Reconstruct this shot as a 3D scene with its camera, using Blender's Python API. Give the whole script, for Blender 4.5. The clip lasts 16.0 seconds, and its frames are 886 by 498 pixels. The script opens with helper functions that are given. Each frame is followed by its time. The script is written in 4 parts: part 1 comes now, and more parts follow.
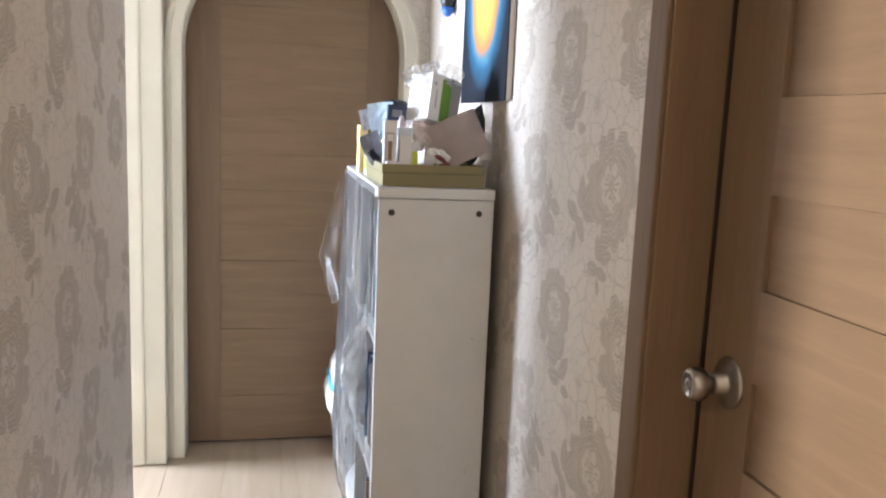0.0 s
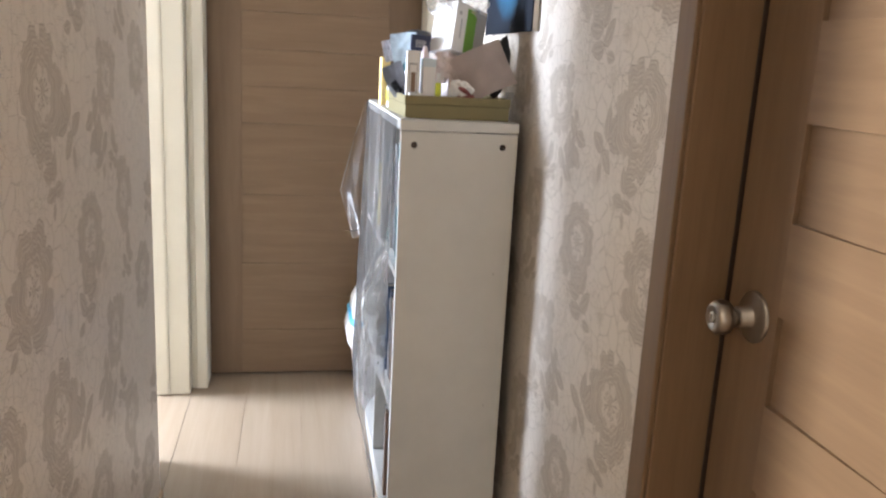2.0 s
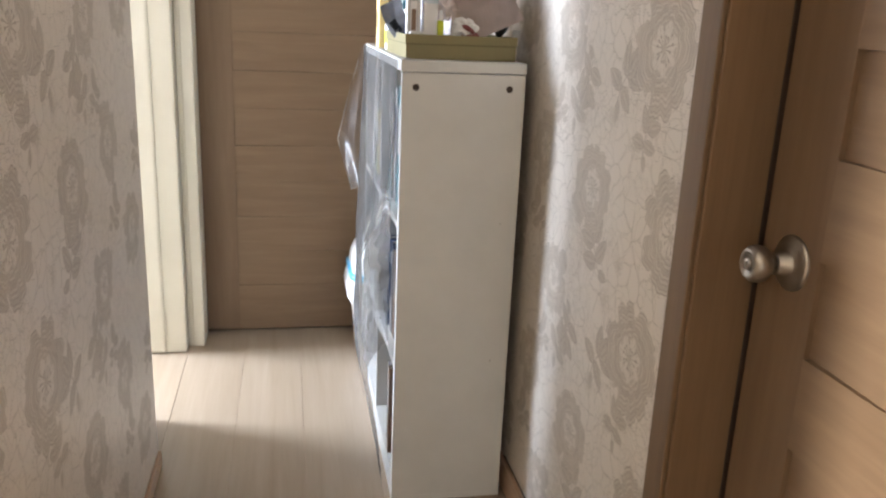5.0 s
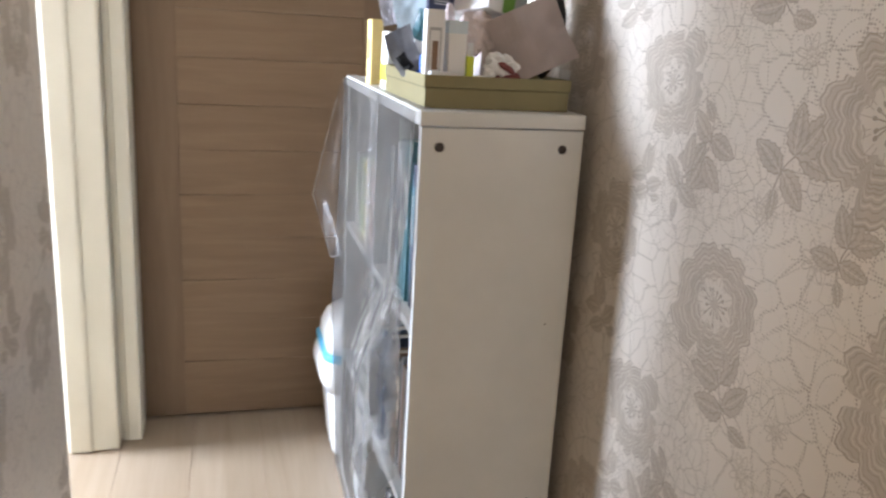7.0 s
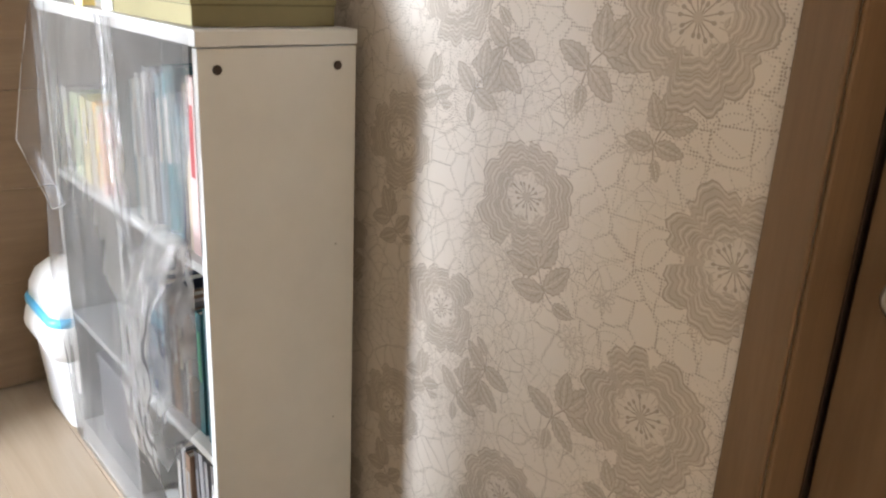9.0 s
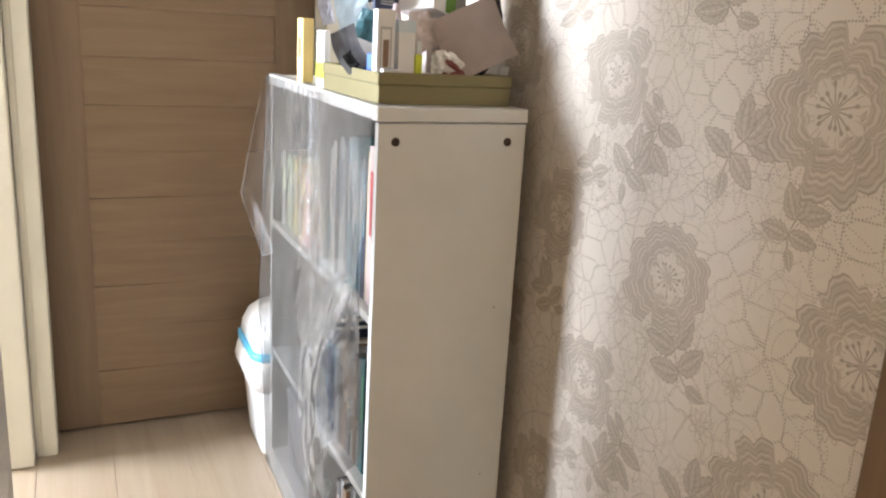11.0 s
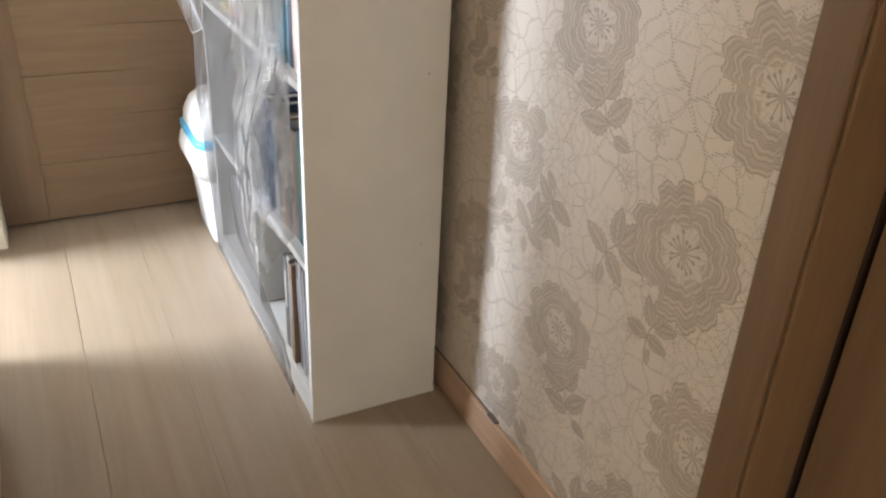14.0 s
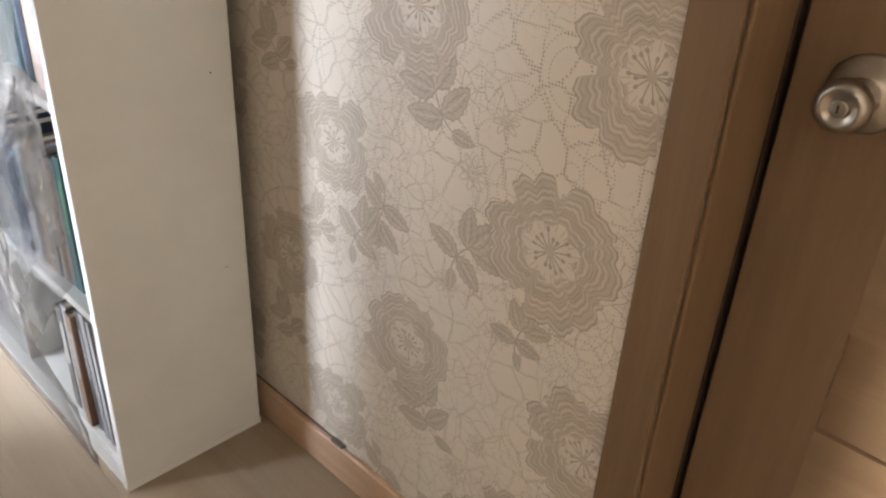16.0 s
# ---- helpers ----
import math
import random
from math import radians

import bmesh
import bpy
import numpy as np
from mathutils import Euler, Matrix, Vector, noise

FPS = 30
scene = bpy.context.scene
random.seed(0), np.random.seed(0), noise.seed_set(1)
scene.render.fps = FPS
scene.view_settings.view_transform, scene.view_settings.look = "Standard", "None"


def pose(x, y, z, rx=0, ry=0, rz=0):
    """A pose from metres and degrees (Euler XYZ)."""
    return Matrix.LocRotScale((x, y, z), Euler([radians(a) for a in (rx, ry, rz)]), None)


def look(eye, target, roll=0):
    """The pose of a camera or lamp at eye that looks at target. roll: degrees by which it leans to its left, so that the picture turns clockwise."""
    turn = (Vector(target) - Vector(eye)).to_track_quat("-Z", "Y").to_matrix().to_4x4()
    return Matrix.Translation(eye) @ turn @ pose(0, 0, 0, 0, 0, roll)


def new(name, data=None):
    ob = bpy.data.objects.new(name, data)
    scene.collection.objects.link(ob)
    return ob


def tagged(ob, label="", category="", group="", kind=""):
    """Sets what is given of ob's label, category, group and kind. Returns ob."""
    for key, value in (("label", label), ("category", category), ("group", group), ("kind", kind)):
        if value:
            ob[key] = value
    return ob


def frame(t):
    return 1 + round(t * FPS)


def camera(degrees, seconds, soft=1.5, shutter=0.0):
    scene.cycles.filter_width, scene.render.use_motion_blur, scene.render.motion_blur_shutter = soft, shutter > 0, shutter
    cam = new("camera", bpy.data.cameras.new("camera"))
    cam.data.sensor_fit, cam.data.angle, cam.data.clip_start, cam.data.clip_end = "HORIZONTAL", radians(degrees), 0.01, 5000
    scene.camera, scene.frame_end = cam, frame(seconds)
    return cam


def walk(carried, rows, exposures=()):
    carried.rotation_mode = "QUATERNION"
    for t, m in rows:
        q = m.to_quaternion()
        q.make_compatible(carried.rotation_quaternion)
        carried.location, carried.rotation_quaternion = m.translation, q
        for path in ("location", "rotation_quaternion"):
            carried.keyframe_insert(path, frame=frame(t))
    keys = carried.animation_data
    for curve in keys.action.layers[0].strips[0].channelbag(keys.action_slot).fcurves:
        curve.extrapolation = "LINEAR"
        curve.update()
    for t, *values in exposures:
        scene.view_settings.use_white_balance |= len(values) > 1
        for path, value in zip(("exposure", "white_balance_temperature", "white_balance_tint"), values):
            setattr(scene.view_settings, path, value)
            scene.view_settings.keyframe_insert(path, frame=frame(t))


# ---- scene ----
cam = camera(57.0, 16.0, soft=2.2, shutter=0.4)
PATH = [
    (0, (0.002, -0.061, 1.363), (0.411, 1.872, 1.054), 2.4),
    (0.5, (0.006, -0.056, 1.358), (0.382, 1.879, 1.023), 2.7),
    (1, (0.011, -0.047, 1.354), (0.369, 1.888, 0.995), 2.7),
    (1.5, (0.006, -0.043, 1.348), (0.36, 1.886, 0.957), 3.0),
    (2, (0.001, -0.049, 1.338), (0.363, 1.866, 0.889), 3.0),
    (2.5, (0.005, -0.05, 1.316), (0.388, 1.842, 0.793), 3.0),
    (3, (0.005, -0.054, 1.291), (0.389, 1.809, 0.671), 3.3),
    (3.2, (0.0, -0.054, 1.288), (0.383, 1.796, 0.633), 3.5),
    (5.3, (-0.002, 0.109, 1.306), (0.371, 1.996, 0.757), 2.3),
    (5.5, (-0.012, 0.193, 1.31), (0.392, 2.073, 0.76), 2.6),
    (6, (-0.049, 0.353, 1.315), (0.397, 2.223, 0.766), 1.8),
    (6.5, (-0.059, 0.519, 1.334), (0.368, 2.4, 0.804), 2.5),
    (7, (-0.062, 0.625, 1.327), (0.451, 2.487, 0.807), 3.3),
    (7.5, (-0.128, 0.708, 1.306), (0.744, 2.424, 0.762), 2.7),
    (8, (-0.225, 0.742, 1.3), (0.907, 2.275, 0.693), 2.0),
    (8.5, (-0.263, 0.742, 1.299), (0.954, 2.195, 0.661), 2.8),
    (9, (-0.286, 0.741, 1.301), (0.95, 2.172, 0.65), 2.9),
    (9.5, (-0.259, 0.697, 1.308), (0.887, 2.216, 0.692), 2.5),
    (9.7, (-0.251, 0.678, 1.323), (0.826, 2.26, 0.744), 2.5),
    (11.8, (-0.201, 0.589, 1.312), (0.574, 2.358, 0.793), 3.4),
    (12, (-0.192, 0.583, 1.298), (0.585, 2.342, 0.75), 3.6),
    (12.5, (-0.193, 0.579, 1.28), (0.629, 2.281, 0.625), 3.8),
    (13, (-0.186, 0.584, 1.251), (0.656, 2.214, 0.456), 3.6),
    (13.5, (-0.185, 0.582, 1.234), (0.649, 2.165, 0.342), 3.5),
    (14, (-0.167, 0.581, 1.237), (0.655, 2.146, 0.302), 2.9),
    (14.5, (-0.146, 0.593, 1.238), (0.703, 2.132, 0.284), 2.5),
    (15, (-0.14, 0.651, 1.233), (0.843, 2.1, 0.266), 2.4),
    (15.5, (-0.149, 0.735, 1.232), (1.012, 2.036, 0.253), 2.5),
    (16, (-0.159, 0.794, 1.225), (1.108, 1.988, 0.242), 3.2),
]
EXPOSURES = [(0.0, -0.50, 6020, 14), (3.2, -0.52, 6320, 15), (5.3, -0.44, 6150, 13), (6.0, -0.44, 6080, 13), (6.9, -0.62, 6180, 14), (8.0, -0.52, 6460, 14), (9.0, -0.46, 6650, 13), (10.5, -0.45, 6700, 13), (12.2, -0.48, 6720, 14), (14.0, -0.40, 6600, 13), (16.0, -0.32, 6500, 13)]
walk(cam, [(t, look(eye, target, roll)) for t, eye, target, roll in PATH], EXPOSURES)


# ---- world, daylight and exposure ----
world = bpy.data.worlds.new("daylight")
scene.world = world
world.use_nodes = True
_bg = world.node_tree.nodes["Background"]
_sky = world.node_tree.nodes.new("ShaderNodeTexSky")
_sky.sky_type, _sky.sun_disc = "NISHITA", False
_sky.sun_elevation, _sky.sun_rotation = radians(38), radians(250)
world.node_tree.links.new(_sky.outputs[0], _bg.inputs[0])
_bg.inputs[1].default_value = 0.1


def window_light(name, size_y, size_z, watts, where, colour, target):
    lamp = bpy.data.lights.new(name, "AREA")
    lamp.shape, lamp.size, lamp.size_y = "RECTANGLE", size_y, size_z
    lamp.energy, lamp.color = watts, colour
    ob = new(name, lamp)
    ob.matrix_world = look(where, target)
    return ob


# windows of the side room (they light the passage through its doorway; second and third lamps are added fill), then
# those of the living room behind the camera
window_light("side_room_window_light", 0.74, 1.25, 550, (-2.66, 3.30, 1.40), (0.77, 0.87, 1.0), (0.0, 3.30, 1.0))
window_light("side_room_low_fill_light", 0.66, 0.84, 70, (-2.66, 4.09, 0.54), (0.74, 0.85, 1.0), (0.0, 4.09, 0.54))
# added fill from the room's end, lifts the right wall near the casing
window_light("side_room_end_fill_light", 1.5, 1.7, 66, (-1.75, 5.16, 1.3), (1.0, 0.98, 0.94), (-1.75, 0.0, 1.3))
window_light("living_room_window_light", 0.32, 1.5, 450, (-3.96, -0.07, 0.95), (1.0, 0.94, 0.82), (0.0, -0.07, 0.95))
window_light("living_room_back_window_light", 1.5, 1.1, 13, (-0.45, -2.94, 0.78), (1.0, 0.93, 0.82), (-0.3, 0.0, 0.78))


# ---- materials ----
def mat(name, build):
    m = bpy.data.materials.new(name)
    m.use_nodes = True
    nt = m.node_tree
    build(nt, nt.nodes["Principled BSDF"])
    return m


def nd(nt, kind, **kw):
    n = nt.nodes.new(kind)
    for k, v in kw.items():
        if k in n.inputs:
            n.inputs[k].default_value = v
    return n


def coords(nt, scale=(1, 1, 1), jitter=True):
    tc = nt.nodes.new("ShaderNodeTexCoord")
    mp = nt.nodes.new("ShaderNodeMapping")
    mp.inputs["Scale"].default_value = scale
    nt.links.new(tc.outputs["Object"], mp.inputs["Vector"])
    if jitter:
        oi = nt.nodes.new("ShaderNodeObjectInfo")
        mul = nd(nt, "ShaderNodeMath")
        mul.operation = "MULTIPLY"
        mul.inputs[1].default_value = 37.0
        nt.links.new(oi.outputs["Random"], mul.inputs[0])
        nt.links.new(mul.outputs[0], mp.inputs["Location"])
    return mp.outputs["Vector"]


def ramp(nt, fac, stops):
    r = nt.nodes.new("ShaderNodeValToRGB")
    el = r.color_ramp.elements
    while len(el) < len(stops):
        el.new(0.5)
    for e, (p, c) in zip(el, stops):
        e.position, e.color = p, (*c, 1)
    nt.links.new(fac, r.inputs[0])
    return r.outputs[0]


def mixc(nt, fac, a, b, mode="MIX"):
    n = nt.nodes.new("ShaderNodeMix")
    n.data_type, n.blend_type = "RGBA", mode
    for sock, v in ((n.inputs[0], fac), (n.inputs[6], a), (n.inputs[7], b)):
        if hasattr(v, "is_output"):
            nt.links.new(v, sock)
        else:
            sock.default_value = v if isinstance(v, float) else (*v, 1)
    return n.outputs[2]


def bump(nt, bsdf, height, strength=0.2, distance=0.001):
    b = nd(nt, "ShaderNodeBump", Strength=strength, Distance=distance)
    nt.links.new(height, b.inputs["Height"])
    nt.links.new(b.outputs[0], bsdf.inputs["Normal"])


def wood(name, dark, mid, light, scale=(2.2, 30, 30), rough=0.42, fine=0.45):
    """Wood foil with the grain running along local x."""
    def build(nt, p):
        v = coords(nt, scale)
        n1 = nd(nt, "ShaderNodeTexNoise", Scale=1.0, Detail=6.0, Roughness=0.6, Distortion=0.6)
        nt.links.new(v, n1.inputs["Vector"])
        n2 = nd(nt, "ShaderNodeTexNoise", Scale=6.0, Detail=3.0, Roughness=0.7)
        nt.links.new(v, n2.inputs["Vector"])
        c = ramp(nt, n1.outputs[0], [(0.3, dark), (0.5, mid), (0.72, light)])
        f = ramp(nt, n2.outputs[0], [(0.35, (0.80, 0.80, 0.80)), (0.6, (1, 1, 1))])
        nt.links.new(mixc(nt, fine, c, f, "MULTIPLY"), p.inputs["Base Color"])
        p.inputs["Roughness"].default_value = rough
        bump(nt, p, n2.outputs[0], 0.12, 0.0006)
    return mat(name, build)


def plain(name, colour, rough=0.5, metal=0.0, vary=0.10, scale=9.0, grain=160.0, bumpy=0.06, jitter=True, coat=0.0):
    """Paint, plastic or card: soft stains and a fine grain."""
    def build(nt, p):
        v = coords(nt, jitter=jitter)
        n1 = nd(nt, "ShaderNodeTexNoise", Scale=scale, Detail=4.0, Roughness=0.6)
        n2 = nd(nt, "ShaderNodeTexNoise", Scale=grain, Detail=2.0)
        nt.links.new(v, n1.inputs["Vector"])
        nt.links.new(v, n2.inputs["Vector"])
        a = tuple(c * (1 - vary) for c in colour)
        b = tuple(min(1, c * (1 + vary * 0.6)) for c in colour)
        nt.links.new(ramp(nt, n1.outputs[0], [(0.3, a), (0.7, b)]), p.inputs["Base Color"])
        p.inputs["Roughness"].default_value = rough
        p.inputs["Metallic"].default_value = metal
        p.inputs["Coat Weight"].default_value = coat
        bump(nt, p, n2.outputs[0], bumpy, 0.0005)
    return mat(name, build)


def wallpaper(name):
    """Ivory paper with a printed lace of thin lines and dotted lines, and a soft satin sheen."""
    def build(nt, p):
        tc = nt.nodes.new("ShaderNodeTexCoord")
        sep = nt.nodes.new("ShaderNodeSeparateXYZ")
        nt.links.new(tc.outputs["Object"], sep.inputs[0])
        along = nt.nodes.new("ShaderNodeMath")
        nt.links.new(sep.outputs[0], along.inputs[0])
        nt.links.new(sep.outputs[1], along.inputs[1])
        flat = nt.nodes.new("ShaderNodeCombineXYZ")
        nt.links.new(along.outputs[0], flat.inputs[0])
        nt.links.new(sep.outputs[2], flat.inputs[1])
        v = flat.outputs[0]
        wob = nd(nt, "ShaderNodeTexNoise", Scale=16.0, Detail=1.0)
        nt.links.new(v, wob.inputs["Vector"])
        add = nt.nodes.new("ShaderNodeMixRGB")
        add.blend_type = "LINEAR_LIGHT"
        add.inputs[0].default_value = 0.022
        nt.links.new(v, add.inputs[1])
        nt.links.new(wob.outputs["Color"], add.inputs[2])
        sel = nd(nt, "ShaderNodeTexNoise", Scale=6.5, Detail=1.0)
        nt.links.new(v, sel.inputs["Vector"])
        lines = []
        for sc, w, dotted in ((31.0, 0.017, False), (22.0, 0.030, True), (44.0, 0.018, None)):
            vo = nt.nodes.new("ShaderNodeTexVoronoi")
            vo.voronoi_dimensions = "2D"
            vo.feature = "DISTANCE_TO_EDGE"
            vo.inputs["Scale"].default_value = sc
            vo.inputs["Randomness"].default_value = 0.95
            nt.links.new(add.outputs[0], vo.inputs["Vector"])
            if dotted:
                w *= 1.3
            line = ramp(nt, vo.outputs["Distance"], [(0.0, (1, 1, 1)), (w, (0.9, 0.9, 0.9)), (w * 1.8, (0, 0, 0))])
            if dotted is not None:
                dv = nt.nodes.new("ShaderNodeTexVoronoi")
                dv.voronoi_dimensions = "2D"
                dv.inputs["Scale"].default_value = 210.0
                dv.inputs["Randomness"].default_value = 0.1
                nt.links.new(v, dv.inputs["Vector"])
                dots = ramp(nt, dv.outputs["Distance"], [(0.0, (1, 1, 1)), (0.28, (1, 1, 1)), (0.40, (0, 0, 0))])
                line = mixc(nt, 1.0, line, dots, "MULTIPLY")
                keep = ramp(nt, sel.outputs[0], [(0.44, (1, 1, 1)), (0.58, (0.3, 0.3, 0.3))])
            if not dotted:
                lo, hi = (0.40, 0.52) if dotted is False else (0.53, 0.62)
                keep = ramp(nt, sel.outputs[0], [(lo, (0.0, 0.0, 0.0)), (hi, (0.9, 0.9, 0.9))])
            lines.append(mixc(nt, 1.0, line, keep, "MULTIPLY"))
        both = mixc(nt, 1.0, mixc(nt, 1.0, lines[0], lines[1], "LIGHTEN"), lines[2], "LIGHTEN")
        st = nd(nt, "ShaderNodeTexNoise", Scale=3.0, Detail=4.0)
        nt.links.new(v, st.inputs["Vector"])
        base = ramp(nt, st.outputs[0], [(0.3, PAPER), (0.7, tuple(c * 1.05 for c in PAPER))])
        soft = mixc(nt, 0.95, (0.0, 0.0, 0.0), both)
        nt.links.new(mixc(nt, soft, base, PRINT_LINE), p.inputs["Base Color"])
        p.inputs["Roughness"].default_value = 0.36
        gr = nd(nt, "ShaderNodeTexNoise", Scale=300.0, Detail=3.0)
        nt.links.new(v, gr.inputs["Vector"])
        bump(nt, p, gr.outputs[0], 0.16, 0.0006)
    return mat(name, build)


PAPER = (0.64, 0.58, 0.505)
PRINT_LINE = (0.32, 0.27, 0.215)
M_PAPER = wallpaper("ivory_lace_wallpaper")
M_TAUPE = plain("taupe_wallpaper_print", (0.485, 0.425, 0.352), 0.42, vary=0.10, scale=25, grain=420, jitter=False)
M_TAUPE_DARK = plain("dark_taupe_wallpaper_print", (0.375, 0.320, 0.258), 0.45, vary=0.12, scale=25, grain=420, jitter=False)
M_TAUPE_PALE = plain("pale_wallpaper_print", (0.600, 0.540, 0.465), 0.40, vary=0.08, scale=25, grain=420, jitter=False)
M_TAUPE_LINE = plain("taupe_contour_print", (0.395, 0.337, 0.272), 0.45, vary=0.12, scale=25, grain=420, jitter=False)
M_PAPER_PLAIN = plain("ivory_wallpaper_heart", (0.625, 0.565, 0.490), 0.38, vary=0.05, scale=25, grain=420, jitter=False)
M_PLASTER = plain("white_plaster", (0.72, 0.70, 0.66), 0.7, vary=0.06)
M_LIVING = plain("beige_wall_paper", (0.46, 0.42, 0.36), 0.7, vary=0.06)
M_CREAM = plain("cream_painted_trim", (0.66, 0.62, 0.51), 0.38, vary=0.05, scale=5, grain=90)
M_DOOR = wood("oak_foil_door", (0.172, 0.109, 0.059), (0.188, 0.119, 0.066), (0.212, 0.138, 0.078), rough=0.62, fine=0.22)
M_DOOR_UP = wood("oak_foil_upright", (0.148, 0.092, 0.051), (0.165, 0.104, 0.058), (0.186, 0.120, 0.069), (30, 30, 2.2), 0.62, 0.25)
M_CASING = wood("oak_foil_casing", (0.146, 0.088, 0.044), (0.164, 0.100, 0.051), (0.186, 0.116, 0.061), (30, 30, 1.6), 0.58)
M_BASEBOARD = wood("tan_baseboard_foil", (0.42, 0.27, 0.17), (0.48, 0.32, 0.21), (0.53, 0.36, 0.24), (30, 2.0, 30))
M_PLANK = wood("pale_oak_laminate", (0.262, 0.196, 0.134), (0.292, 0.224, 0.158), (0.328, 0.256, 0.186), (20, 1.0, 20), 0.36, 0.22)
M_JOINT = plain("dark_floor_joint", (0.30, 0.21, 0.14), 0.8)
M_CASE = plain("white_laminate", (0.685, 0.690, 0.672), 0.42, vary=0.055, scale=7, grain=240, bumpy=0.05)
M_BACK = plain("grey_brown_hardboard", (0.15, 0.13, 0.11), 0.6)
M_CAP_GAP = plain("dark_brown_cap_and_gap_shade", (0.035, 0.022, 0.016), 0.45)
M_STEEL = plain("brushed_steel", (0.34, 0.31, 0.275), 0.36, 1.0, vary=0.08, scale=60)
M_STEEL_DK = plain("dark_steel", (0.06, 0.055, 0.05), 0.35, 0.8)
M_BIN = plain("white_bin_plastic", (0.80, 0.80, 0.79), 0.32, vary=0.03)
M_BLUE = plain("light_blue_plastic", (0.10, 0.42, 0.66), 0.35, vary=0.05)
M_GOLD = plain("matt_gold_tin", (0.225, 0.195, 0.10), 0.45, 0.5, vary=0.06, scale=14)
M_GOLD_DK = plain("dark_gold_seam", (0.14, 0.12, 0.06), 0.5, 0.5)
M_WHITE = plain("white_card", (0.78, 0.77, 0.75), 0.55, vary=0.04)
M_GREY = plain("grey_card", (0.42, 0.42, 0.42), 0.55)
M_NAVY = plain("navy_card", (0.022, 0.030, 0.070), 0.4)
M_BLACK = plain("black_matt", (0.015, 0.015, 0.016), 0.5)
M_GREEN = plain("leaf_green_card", (0.17, 0.36, 0.06), 0.5)
M_LIME = plain("lime_plastic", (0.62, 0.70, 0.05), 0.35)
M_YELLOW = plain("yellow_card", (0.86, 0.66, 0.26), 0.5)
M_DEEPBLUE = plain("deep_blue_plastic", (0.03, 0.12, 0.42), 0.35)
M_PALEBLUE = plain("pale_blue_film", (0.62, 0.70, 0.74), 0.3)
M_TEAL = plain("dull_teal_film", (0.08, 0.22, 0.26), 0.3)
M_SILVER = plain("grey_foil_pouch", (0.24, 0.24, 0.25), 0.5, 0.0, vary=0.2, scale=30)
M_MAUVE = plain("mauve_beige_card", (0.66, 0.565, 0.53), 0.6, vary=0.08, scale=18)
M_MAROON = plain("maroon_wrap", (0.20, 0.045, 0.04), 0.4)
M_PINK = plain("pink_plastic", (0.62, 0.52, 0.52), 0.4)
M_PAGES = plain("book_pages", (0.44, 0.40, 0.33), 0.8, vary=0.12, scale=60)
M_LILAC = plain("lilac_clear_pack", (0.52, 0.51, 0.54), 0.3, vary=0.3, scale=40)
M_DUST = plain("dusty_glue_line", (0.15, 0.12, 0.10), 0.8)
M_CANVAS = plain("canvas_edge", (0.62, 0.58, 0.52), 0.8)


